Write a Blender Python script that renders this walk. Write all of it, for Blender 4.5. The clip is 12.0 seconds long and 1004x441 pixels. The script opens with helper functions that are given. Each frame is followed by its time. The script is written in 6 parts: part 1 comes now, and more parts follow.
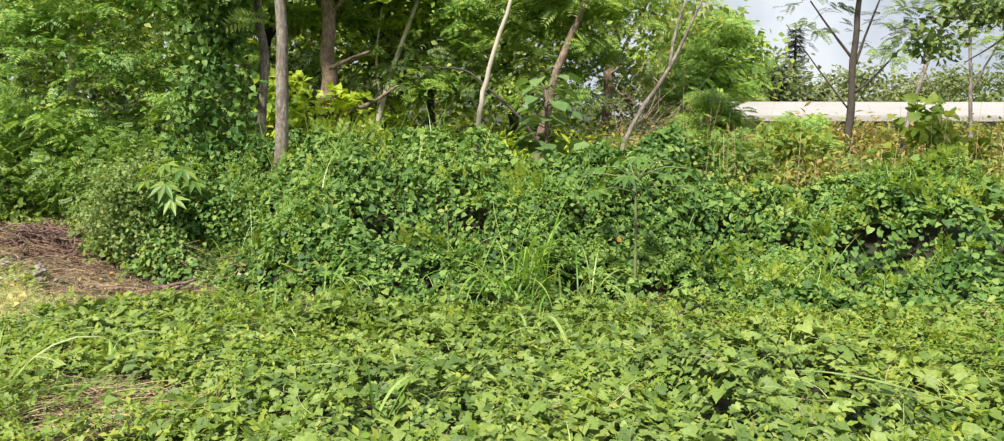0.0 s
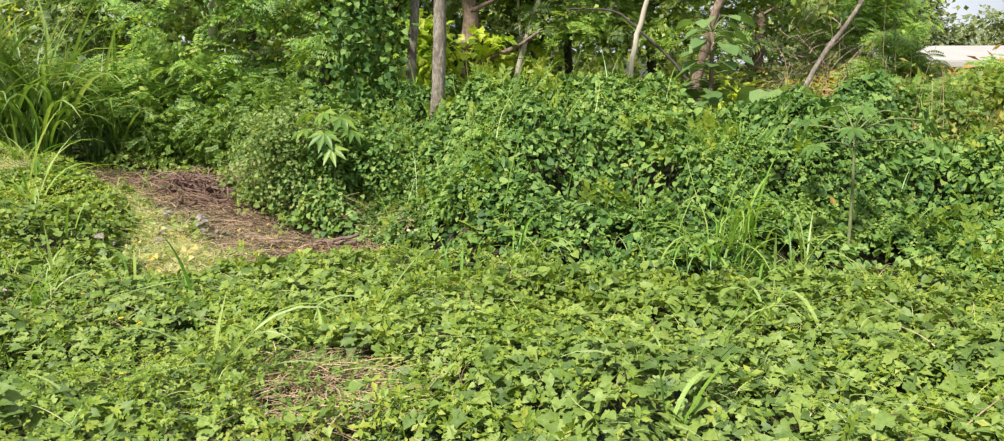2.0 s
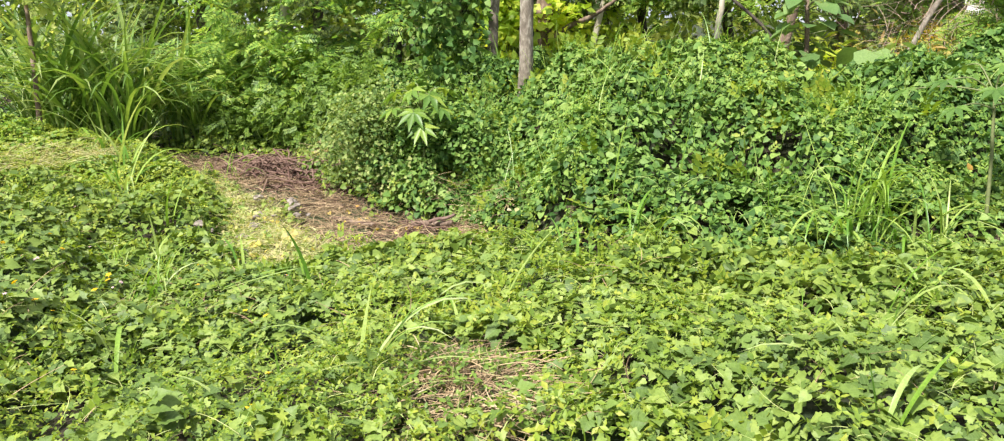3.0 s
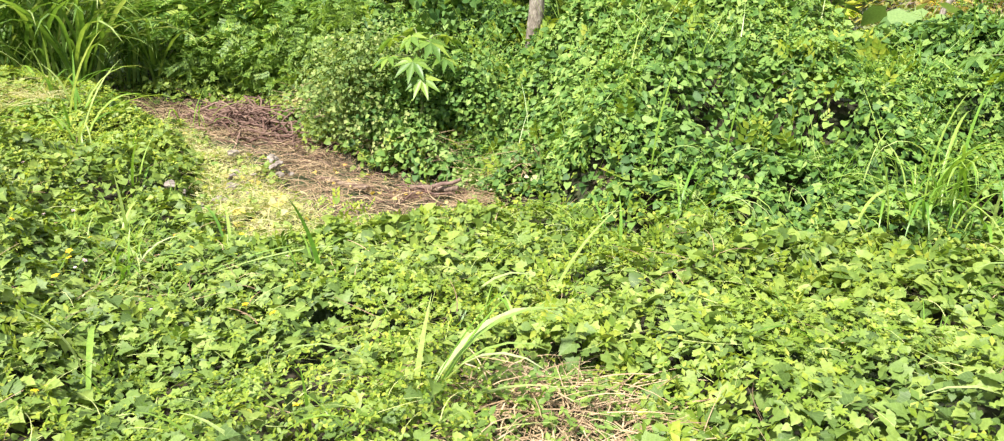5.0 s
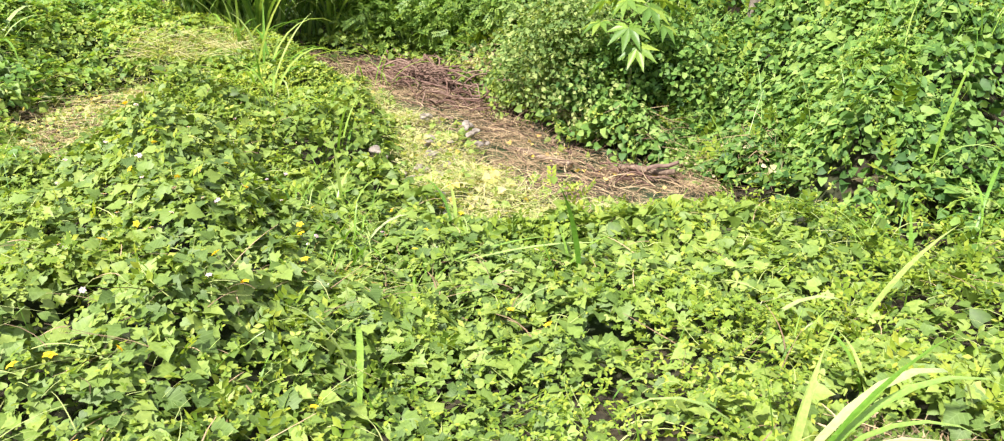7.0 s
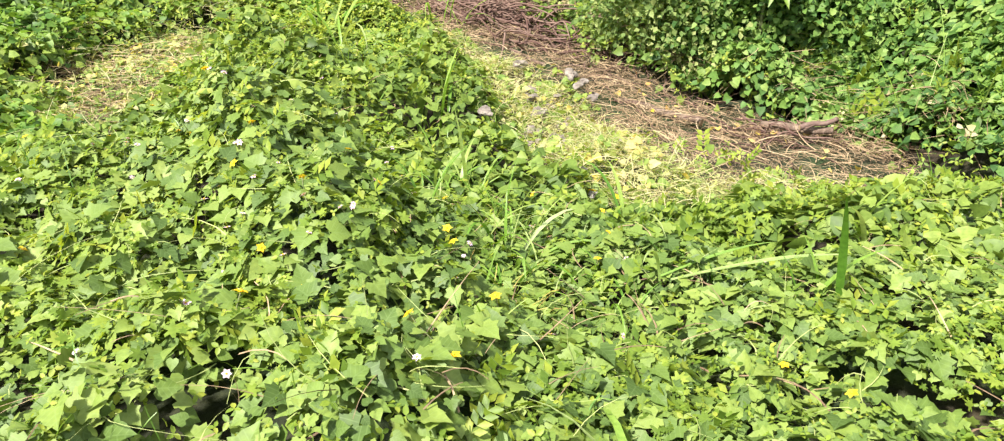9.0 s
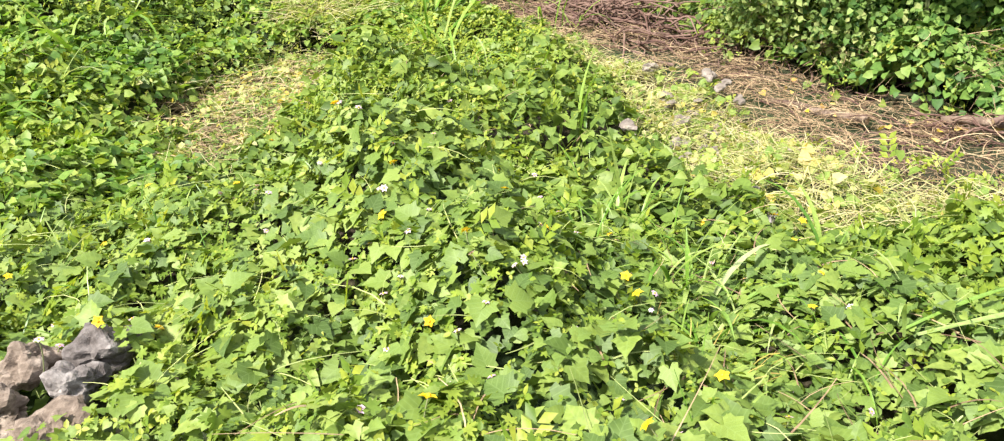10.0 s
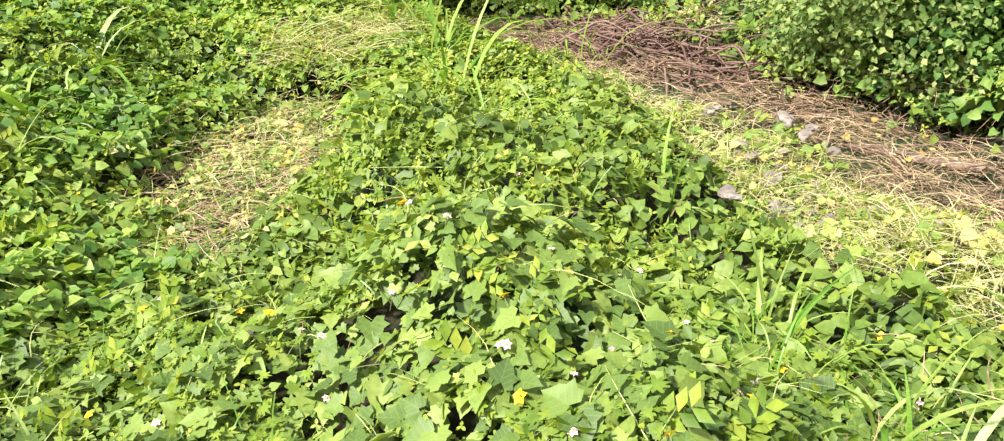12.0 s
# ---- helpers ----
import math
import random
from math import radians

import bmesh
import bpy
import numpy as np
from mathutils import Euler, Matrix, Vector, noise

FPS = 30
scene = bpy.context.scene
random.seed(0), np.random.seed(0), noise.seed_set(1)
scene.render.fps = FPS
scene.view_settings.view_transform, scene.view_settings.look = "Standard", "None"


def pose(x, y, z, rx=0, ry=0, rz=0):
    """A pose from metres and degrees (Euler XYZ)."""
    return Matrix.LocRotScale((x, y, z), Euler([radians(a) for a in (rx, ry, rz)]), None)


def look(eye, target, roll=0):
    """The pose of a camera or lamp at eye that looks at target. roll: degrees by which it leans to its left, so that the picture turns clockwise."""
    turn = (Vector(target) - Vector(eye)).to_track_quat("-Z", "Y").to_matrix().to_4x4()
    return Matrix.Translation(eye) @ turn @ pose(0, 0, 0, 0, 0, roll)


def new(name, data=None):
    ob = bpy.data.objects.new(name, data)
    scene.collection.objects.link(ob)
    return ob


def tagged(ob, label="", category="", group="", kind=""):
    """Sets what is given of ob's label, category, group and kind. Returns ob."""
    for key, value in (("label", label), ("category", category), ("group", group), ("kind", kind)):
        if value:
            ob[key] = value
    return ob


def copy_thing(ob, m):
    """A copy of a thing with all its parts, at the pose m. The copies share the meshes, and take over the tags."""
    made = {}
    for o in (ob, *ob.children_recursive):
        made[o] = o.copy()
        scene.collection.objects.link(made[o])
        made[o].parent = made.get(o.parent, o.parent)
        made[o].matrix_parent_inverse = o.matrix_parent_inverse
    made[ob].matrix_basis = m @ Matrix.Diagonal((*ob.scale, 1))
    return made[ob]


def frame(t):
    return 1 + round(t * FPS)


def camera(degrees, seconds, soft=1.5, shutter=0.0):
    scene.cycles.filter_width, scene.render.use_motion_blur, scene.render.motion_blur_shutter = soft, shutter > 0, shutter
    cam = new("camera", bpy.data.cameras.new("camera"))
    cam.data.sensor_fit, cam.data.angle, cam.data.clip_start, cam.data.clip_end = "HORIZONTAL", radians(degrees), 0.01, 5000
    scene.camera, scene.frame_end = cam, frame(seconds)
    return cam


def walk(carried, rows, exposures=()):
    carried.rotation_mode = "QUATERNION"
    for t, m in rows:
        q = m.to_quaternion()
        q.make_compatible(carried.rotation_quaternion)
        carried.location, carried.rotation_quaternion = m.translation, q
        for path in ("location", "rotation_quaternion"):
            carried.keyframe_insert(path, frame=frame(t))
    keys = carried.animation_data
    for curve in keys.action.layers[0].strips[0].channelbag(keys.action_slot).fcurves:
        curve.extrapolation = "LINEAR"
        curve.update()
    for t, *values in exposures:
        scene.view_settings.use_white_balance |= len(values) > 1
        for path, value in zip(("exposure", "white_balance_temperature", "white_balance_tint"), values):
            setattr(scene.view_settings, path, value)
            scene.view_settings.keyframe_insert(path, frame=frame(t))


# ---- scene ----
cam = camera(64.1, 12.0, 1.15)
PATH = [
    (0, (0.03, 0.341, 1.392), (0.026, 2.334, 1.237), 0.1),
    (0.5, (-0.156, 0.481, 1.382), (-0.251, 2.473, 1.233), 1.2),
    (1, (-0.503, 0.508, 1.404), (-0.57, 2.5, 1.236), 0.4),
    (1.5, (-0.744, 0.75, 1.377), (-0.748, 2.73, 1.092), 0.0),
    (2, (-1.025, 1.07, 1.396), (-1.251, 3.037, 1.113), 0.3),
    (2.5, (-1.271, 1.242, 1.377), (-1.72, 3.163, 1.05), 2.2),
    (3, (-1.632, 1.313, 1.415), (-1.978, 3.252, 1.065), -1.7),
    (3.5, (-1.863, 1.486, 1.408), (-2.189, 3.417, 1.004), -2.2),
    (3.7, (-1.944, 1.613, 1.406), (-2.282, 3.541, 0.996), -2.3),
    (5.3, (-2.516, 2.175, 1.457), (-2.731, 4.103, 0.969), 0.6),
    (5.5, (-2.626, 2.171, 1.469), (-2.912, 4.086, 0.968), 1.2),
    (6, (-2.888, 2.433, 1.415), (-3.478, 4.258, 0.848), -0.5),
    (6.5, (-3.118, 2.599, 1.437), (-3.685, 4.439, 0.897), 1.8),
    (7, (-3.418, 2.681, 1.441), (-3.908, 4.533, 0.866), 2.3),
    (7.5, (-3.735, 2.808, 1.447), (-4.292, 4.622, 0.816), 0.5),
    (7.7, (-3.862, 2.907, 1.434), (-4.468, 4.701, 0.789), 0.3),
    (9.3, (-4.776, 3.605, 1.443), (-5.244, 5.388, 0.668), 1.6),
    (9.5, (-4.879, 3.651, 1.449), (-5.43, 5.409, 0.67), -0.5),
    (10, (-5.152, 3.969, 1.426), (-5.838, 5.69, 0.673), -3.6),
    (10.5, (-5.363, 4.203, 1.441), (-6.073, 5.926, 0.714), -3.5),
    (11, (-5.644, 4.349, 1.465), (-6.098, 6.147, 0.716), -1.4),
    (11.5, (-5.873, 4.51, 1.48), (-6.346, 6.289, 0.697), -3.0),
    (12, (-6.074, 4.785, 1.496), (-6.674, 6.548, 0.768), -4.5),
]
EXPOSURES = [(0, 0.57), (1.5, 0.53), (2.5, 0.75), (3.5, 1.02), (5.5, 1.17), (7.5, 1.14), (9.5, 1.03), (12, 1.05)]
walk(cam, [(t, look(eye, target, roll)) for t, eye, target, roll in PATH], EXPOSURES)
# ---------------------------------------------------------------- sky and sun, thin bright overcast
SUN_HEIGHT, SUN_TURN = 50.0, 205.0
world = bpy.data.worlds.new("sky")
scene.world = world
world.use_nodes = True
wn, wl = world.node_tree.nodes, world.node_tree.links
wn.clear()
w_out = wn.new("ShaderNodeOutputWorld")
w_bg = wn.new("ShaderNodeBackground")
w_sky = wn.new("ShaderNodeTexSky")
w_sky.sky_type, w_sky.sun_disc = "NISHITA", False
w_sky.sun_elevation, w_sky.sun_rotation = radians(SUN_HEIGHT), radians(SUN_TURN)
w_dim = wn.new("ShaderNodeMixRGB")
w_dim.blend_type = "MULTIPLY"
w_dim.inputs[0].default_value = 1.0
w_dim.inputs[2].default_value = (0.1, 0.1, 0.1, 1)
w_co = wn.new("ShaderNodeTexCoord")
w_noise = wn.new("ShaderNodeTexNoise")
w_noise.inputs["Scale"].default_value, w_noise.inputs["Detail"].default_value = 4.5, 6
w_ramp = wn.new("ShaderNodeValToRGB")
w_ramp.color_ramp.elements[0].position, w_ramp.color_ramp.elements[0].color = 0.3, (0.62, 0.72, 0.92, 1)
w_ramp.color_ramp.elements[1].position, w_ramp.color_ramp.elements[1].color = 0.62, (1.45, 1.5, 1.58, 1)
w_mix = wn.new("ShaderNodeMixRGB")
w_mix.inputs[0].default_value = 0.85
wl.new(w_sky.outputs[0], w_dim.inputs[1])
wl.new(w_co.outputs["Generated"], w_noise.inputs["Vector"])
wl.new(w_noise.outputs["Fac"], w_ramp.inputs[0])
wl.new(w_dim.outputs[0], w_mix.inputs[1])
wl.new(w_ramp.outputs[0], w_mix.inputs[2])
wl.new(w_mix.outputs[0], w_bg.inputs[0])
w_bg.inputs[1].default_value = 0.46
wl.new(w_bg.outputs[0], w_out.inputs[0])
sun = new("sun", bpy.data.lights.new("sun", "SUN"))
sun.data.energy, sun.data.angle, sun.data.color = 5.0, radians(5), (1.0, 0.96, 0.88)
# the lamp shines from the side that the sky's sun_rotation names
az = radians(SUN_TURN)
toward = Vector((math.sin(az) * math.cos(radians(SUN_HEIGHT)), math.cos(az) * math.cos(radians(SUN_HEIGHT)), math.sin(radians(SUN_HEIGHT))))
sun.matrix_world = look(toward * 60, (0, 0, 0))
# ---------------------------------------------------------------- materials
def material(name):
    m = bpy.data.materials.new(name)
    m.use_nodes = True
    m.node_tree.nodes.clear()
    return m, m.node_tree.nodes, m.node_tree.links


def ramp(nodes, stops):
    r = nodes.new("ShaderNodeValToRGB")
    e = r.color_ramp.elements
    while len(e) < len(stops):
        e.new(0.5)
    for i, (p, c) in enumerate(stops):
        e[i].position, e[i].color = p, (*c, 1)
    return r


def leaf_material(name, tones, rough=0.45, through_light=0.35, patch=0.6, shine=0.4, veins=False):
    """Leaves: each its own tone, drifting in patches, with some light passing through the blade."""
    m, n, l = material(name)
    out = n.new("ShaderNodeOutputMaterial")
    geo = n.new("ShaderNodeNewGeometry")
    co = n.new("ShaderNodeTexCoord")
    big = n.new("ShaderNodeTexNoise")
    big.inputs["Scale"].default_value, big.inputs["Detail"].default_value = patch, 3
    l.new(co.outputs["Object"], big.inputs["Vector"])
    fine = n.new("ShaderNodeTexNoise")
    fine.inputs["Scale"].default_value, fine.inputs["Detail"].default_value = 45, 2
    l.new(co.outputs["Object"], fine.inputs["Vector"])
    half = n.new("ShaderNodeMath")
    half.operation = "MULTIPLY_ADD"
    half.inputs[1].default_value, half.inputs[2].default_value = 1.3, -0.65
    l.new(big.outputs["Fac"], half.inputs[0])
    add = n.new("ShaderNodeMath")
    add.use_clamp = True
    info = n.new("ShaderNodeObjectInfo")
    both = n.new("ShaderNodeMath")
    l.new(geo.outputs["Random Per Island"], both.inputs[0])
    l.new(info.outputs["Random"], both.inputs[1])
    wrap = n.new("ShaderNodeMath")
    wrap.operation = "FRACT"
    l.new(both.outputs[0], wrap.inputs[0])
    l.new(wrap.outputs[0], add.inputs[0])
    l.new(half.outputs[0], add.inputs[1])
    r = ramp(n, [(i / max(1, len(tones) - 1), (c[0] * 1.15, c[1], c[2] * 1.06)) for i, c in enumerate(tones)])
    l.new(add.outputs[0], r.inputs[0])
    mul = n.new("ShaderNodeMixRGB")
    mul.blend_type = "MULTIPLY"
    mul.inputs[0].default_value = 0.5
    fr = ramp(n, [(0.3, (0.55, 0.6, 0.5)), (0.7, (1.25, 1.2, 1.2))])
    l.new(fine.outputs["Fac"], fr.inputs[0])
    l.new(r.outputs[0], mul.inputs[1])
    l.new(fr.outputs[0], mul.inputs[2])
    if veins:
        # pale midrib and side veins, from each blade's own coordinates
        uvn = n.new("ShaderNodeUVMap")
        sep = n.new("ShaderNodeSeparateXYZ")
        l.new(uvn.outputs[0], sep.inputs[0])
        side = n.new("ShaderNodeMath")
        side.operation = "ABSOLUTE"
        l.new(sep.outputs[0], side.inputs[0])
        slant = n.new("ShaderNodeMath")
        slant.operation = "MULTIPLY_ADD"
        slant.inputs[1].default_value = -0.75
        l.new(side.outputs[0], slant.inputs[0])
        l.new(sep.outputs[1], slant.inputs[2])
        wave = n.new("ShaderNodeMath")
        wave.operation = "PINGPONG"
        wave.inputs[1].default_value = 0.11
        l.new(slant.outputs[0], wave.inputs[0])
        rib = n.new("ShaderNodeMath")
        rib.operation = "MINIMUM"
        l.new(side.outputs[0], rib.inputs[0])
        l.new(wave.outputs[0], rib.inputs[1])
        line = ramp(n, [(0.004, (0.16, 0.16, 0.16)), (0.03, (0, 0, 0))])
        l.new(rib.outputs[0], line.inputs[0])
        veined = n.new("ShaderNodeMixRGB")
        veined.inputs[2].default_value = (0.3, 0.42, 0.16, 1)
        l.new(line.outputs[0], veined.inputs[0])
        l.new(mul.outputs[0], veined.inputs[1])
        mul = veined
    p = n.new("ShaderNodeBsdfPrincipled")
    p.inputs["Roughness"].default_value = rough
    p.inputs["Specular IOR Level"].default_value = shine
    l.new(mul.outputs[0], p.inputs["Base Color"])
    t = n.new("ShaderNodeBsdfTranslucent")
    warm = n.new("ShaderNodeMixRGB")
    warm.blend_type = "MULTIPLY"
    warm.inputs[0].default_value = 1
    warm.inputs[2].default_value = (1.5, 1.45, 0.7, 1)
    l.new(mul.outputs[0], warm.inputs[1])
    l.new(warm.outputs[0], t.inputs["Color"])
    mix = n.new("ShaderNodeMixShader")
    mix.inputs[0].default_value = through_light
    l.new(p.outputs[0], mix.inputs[1])
    l.new(t.outputs[0], mix.inputs[2])
    l.new(mix.outputs[0], out.inputs[0])
    return m


def rough_material(name, stops, scale, rough=0.85, bump=0.4, stretch=(1, 1, 1), second=None, random_tone=0.0):
    """Bark, earth, stone, straw: two scales of noise and a fine relief."""
    m, n, l = material(name)
    out = n.new("ShaderNodeOutputMaterial")
    co = n.new("ShaderNodeTexCoord")
    mp = n.new("ShaderNodeMapping")
    mp.inputs["Scale"].default_value = stretch
    l.new(co.outputs["Object"], mp.inputs["Vector"])
    a = n.new("ShaderNodeTexNoise")
    a.inputs["Scale"].default_value, a.inputs["Detail"].default_value, a.inputs["Roughness"].default_value = scale, 8, 0.65
    l.new(mp.outputs[0], a.inputs["Vector"])
    b = n.new("ShaderNodeTexNoise")
    b.inputs["Scale"].default_value, b.inputs["Detail"].default_value = scale * 0.15, 4
    l.new(mp.outputs[0], b.inputs["Vector"])
    r = ramp(n, stops)
    s = n.new("ShaderNodeMath")
    s.operation = "MULTIPLY_ADD"
    s.inputs[1].default_value = 0.6
    l.new(a.outputs["Fac"], s.inputs[0])
    h = n.new("ShaderNodeMath")
    h.operation = "MULTIPLY"
    h.inputs[1].default_value = 0.4
    l.new(b.outputs["Fac"], h.inputs[0])
    l.new(h.outputs[0], s.inputs[2])
    tone = s.outputs[0]
    if random_tone:
        geo = n.new("ShaderNodeNewGeometry")
        info = n.new("ShaderNodeObjectInfo")
        both = n.new("ShaderNodeMath")
        l.new(geo.outputs["Random Per Island"], both.inputs[0])
        l.new(info.outputs["Random"], both.inputs[1])
        k = n.new("ShaderNodeMath")
        k.operation = "MULTIPLY_ADD"
        k.inputs[1].default_value, k.inputs[2].default_value = random_tone, -random_tone
        l.new(both.outputs[0], k.inputs[0])
        q = n.new("ShaderNodeMath")
        q.use_clamp = True
        l.new(tone, q.inputs[0])
        l.new(k.outputs[0], q.inputs[1])
        tone = q.outputs[0]
    l.new(tone, r.inputs[0])
    p = n.new("ShaderNodeBsdfPrincipled")
    p.inputs["Roughness"].default_value = rough
    l.new(r.outputs[0], p.inputs["Base Color"])
    bp = n.new("ShaderNodeBump")
    bp.inputs["Strength"].default_value, bp.inputs["Distance"].default_value = bump, 0.02
    l.new(a.outputs["Fac"], bp.inputs["Height"])
    l.new(bp.outputs[0], p.inputs["Normal"])
    l.new(p.outputs[0], out.inputs[0])
    return m


IVY_TONES = [(0.066, 0.13, 0.025), (0.102, 0.187, 0.033), (0.145, 0.245, 0.042), (0.185, 0.29, 0.052), (0.225, 0.33, 0.066)]
IVY = leaf_material("vine_leaf", IVY_TONES, 0.5, 0.21, 0.6, 0.28)
IVY_VEINED = leaf_material("near_vine_leaf", IVY_TONES, 0.55, 0.18, 0.6, 0.38, True)
WEED_BANK = leaf_material("bank_weed_leaf", [(0.09, 0.215, 0.036), (0.155, 0.31, 0.05), (0.235, 0.4, 0.066), (0.32, 0.45, 0.09)], 0.5, 0.4)
# shade put into the colour: darker leaves for undergrowth and crowns against the sky
SHADE_LEAF = leaf_material("shaded_leaf", [(0.055, 0.11, 0.03), (0.095, 0.17, 0.042), (0.15, 0.24, 0.06), (0.24, 0.33, 0.08)], 0.5, 0.3)
GOURD = leaf_material("gourd_leaf", [(0.12, 0.22, 0.03), (0.17, 0.29, 0.038), (0.23, 0.36, 0.048), (0.3, 0.41, 0.06)], 0.5, 0.35, 0.8, 0.3)
IVY_DEEP = leaf_material("bank_vine_leaf", [(0.038, 0.105, 0.024), (0.08, 0.185, 0.037), (0.135, 0.265, 0.053), (0.21, 0.345, 0.078)], 0.55, 0.2, 0.6, 0.25)
WEED = leaf_material("weed_leaf", [(0.105, 0.205, 0.026), (0.175, 0.3, 0.034), (0.25, 0.38, 0.043), (0.34, 0.43, 0.06)], 0.5, 0.4)
WEED_BRIGHT = leaf_material("bright_weed_leaf", [(0.14, 0.26, 0.035), (0.22, 0.36, 0.048), (0.32, 0.45, 0.06), (0.4, 0.49, 0.08)], 0.5, 0.42)
SHRUB = leaf_material("shrub_leaf", [(0.1, 0.19, 0.055), (0.17, 0.29, 0.08), (0.26, 0.38, 0.12), (0.36, 0.46, 0.17)], 0.6, 0.35, 0.6, 0.2)
GRASS = leaf_material("grass_blade", [(0.1, 0.25, 0.03), (0.16, 0.34, 0.04), (0.22, 0.4, 0.06), (0.3, 0.46, 0.1), (0.38, 0.52, 0.2)], 0.38, 0.35, 0.8, 0.45)
# paler than GRASS: the blades' whitish sheen is partly put into the tones
PALE_GRASS = leaf_material("pale_grass_blade", [(0.2, 0.38, 0.07), (0.28, 0.45, 0.12), (0.35, 0.5, 0.19), (0.42, 0.54, 0.27)], 0.35, 0.3, 0.8, 0.5)
CANE = leaf_material("cane_blade", [(0.08, 0.18, 0.035), (0.14, 0.27, 0.05), (0.22, 0.36, 0.08), (0.36, 0.47, 0.2)], 0.42, 0.35, 0.8, 0.4)
FEATHER = leaf_material("feathery_leaf", [(0.11, 0.22, 0.065), (0.2, 0.36, 0.09), (0.32, 0.49, 0.115), (0.46, 0.58, 0.15)], 0.5, 0.55, 0.25)
LIME = leaf_material("lime_leaf", [(0.27, 0.46, 0.05), (0.4, 0.58, 0.07), (0.55, 0.66, 0.1)], 0.5, 0.45)
GOLD = leaf_material("golden_leaf", [(0.5, 0.42, 0.02), (0.65, 0.58, 0.03), (0.7, 0.68, 0.1)], 0.5, 0.4)
RUST = leaf_material("rusty_leaf", [(0.32, 0.2, 0.05), (0.42, 0.3, 0.06), (0.4, 0.42, 0.1)], 0.6, 0.35)
DARKLEAF = leaf_material("wood_leaf", [(0.08, 0.16, 0.055), (0.185, 0.3, 0.09), (0.32, 0.45, 0.125), (0.48, 0.58, 0.19)], 0.5, 0.55, 0.2)
BIGLEAF = leaf_material("broad_leaf", [(0.09, 0.19, 0.06), (0.14, 0.27, 0.08), (0.2, 0.33, 0.11)], 0.45, 0.3)
PALM = leaf_material("palmate_leaf", [(0.1, 0.22, 0.04), (0.17, 0.31, 0.05), (0.28, 0.42, 0.07)], 0.42, 0.35, 2.0)
WILT = leaf_material("wilted_leaf", [(0.2, 0.31, 0.08), (0.38, 0.46, 0.16), (0.5, 0.54, 0.26), (0.56, 0.56, 0.34), (0.4, 0.38, 0.2)], 0.7, 0.3, 1.2)
WILT_LEAF = leaf_material("limp_leaf", [(0.16, 0.29, 0.06), (0.28, 0.42, 0.1), (0.42, 0.52, 0.17), (0.52, 0.54, 0.26), (0.6, 0.55, 0.12)], 0.7, 0.35, 0.8)
WILT_TUFT = leaf_material("withered_grass", [(0.18, 0.33, 0.04), (0.26, 0.38, 0.06), (0.42, 0.4, 0.1), (0.4, 0.26, 0.09)], 0.6, 0.3)
PETAL_Y = leaf_material("yellow_petal", [(0.8, 0.62, 0.02), (0.85, 0.7, 0.05)], 0.5, 0.3)
PETAL_L = leaf_material("lilac_petal", [(0.62, 0.5, 0.68), (0.78, 0.72, 0.8)], 0.5, 0.3)
STRAW_M = rough_material("straw", [(0.05, (0.055, 0.03, 0.02)), (0.3, (0.18, 0.113, 0.064)), (0.55, (0.4, 0.28, 0.16)), (0.9, (0.62, 0.51, 0.33))], 30, 0.8, 0.2, random_tone=0.36)
STICK_M = rough_material("dead_stick", [(0.15, (0.07, 0.04, 0.035)), (0.45, (0.17, 0.105, 0.085)), (0.8, (0.36, 0.27, 0.21))], 25, 0.85, 0.5, random_tone=0.25)
STICK_RED = rough_material("dead_red_stick", [(0.15, (0.045, 0.02, 0.017)), (0.45, (0.12, 0.06, 0.047)), (0.8, (0.3, 0.2, 0.155))], 25, 0.85, 0.5, random_tone=0.25)
BARK = rough_material("grey_brown_bark", [(0.34, (0.075, 0.058, 0.045)), (0.5, (0.2, 0.165, 0.13)), (0.62, (0.4, 0.355, 0.3))], 26, 0.9, 1.0, (1, 1, 0.45))
BARK_RED = rough_material("reddish_bark", [(0.34, (0.07, 0.045, 0.034)), (0.5, (0.19, 0.13, 0.095)), (0.63, (0.36, 0.27, 0.21))], 20, 0.9, 1.0, (1, 1, 0.5))
BARK_DARK = rough_material("dark_bark", [(0.3, (0.03, 0.025, 0.02)), (0.55, (0.075, 0.06, 0.048)), (0.8, (0.14, 0.12, 0.1))], 18, 0.9, 0.6, (1, 1, 0.4))
BARK_PALE = rough_material("pale_bark", [(0.3, (0.3, 0.26, 0.19)), (0.5, (0.46, 0.41, 0.32)), (0.75, (0.6, 0.55, 0.45))], 22, 0.85, 0.4, (1, 1, 0.3))
STONE = rough_material("lava_stone", [(0.34, (0.07, 0.055, 0.05)), (0.48, (0.19, 0.165, 0.155)), (0.62, (0.4, 0.36, 0.34))], 22, 0.9, 1.0, random_tone=0.1)
BROWN_STONE = rough_material("brown_lava_stone", [(0.34, (0.07, 0.048, 0.036)), (0.48, (0.2, 0.15, 0.115)), (0.62, (0.42, 0.34, 0.28))], 20, 0.9, 1.0, (1, 1, 1.8))
PALE_STONE = rough_material("pale_stone", [(0.3, (0.11, 0.085, 0.07)), (0.5, (0.24, 0.2, 0.17)), (0.72, (0.44, 0.385, 0.335))], 16, 0.9, 0.9)
STEM_M = rough_material("green_stem", [(0.3, (0.1, 0.13, 0.045)), (0.55, (0.19, 0.21, 0.085)), (0.8, (0.3, 0.3, 0.16))], 20, 0.7, 0.3)
VINE_STEM = rough_material("vine_stem", [(0.2, (0.2, 0.24, 0.07)), (0.5, (0.33, 0.38, 0.12)), (0.8, (0.48, 0.46, 0.2))], 30, 0.7, 0.2, random_tone=0.3)
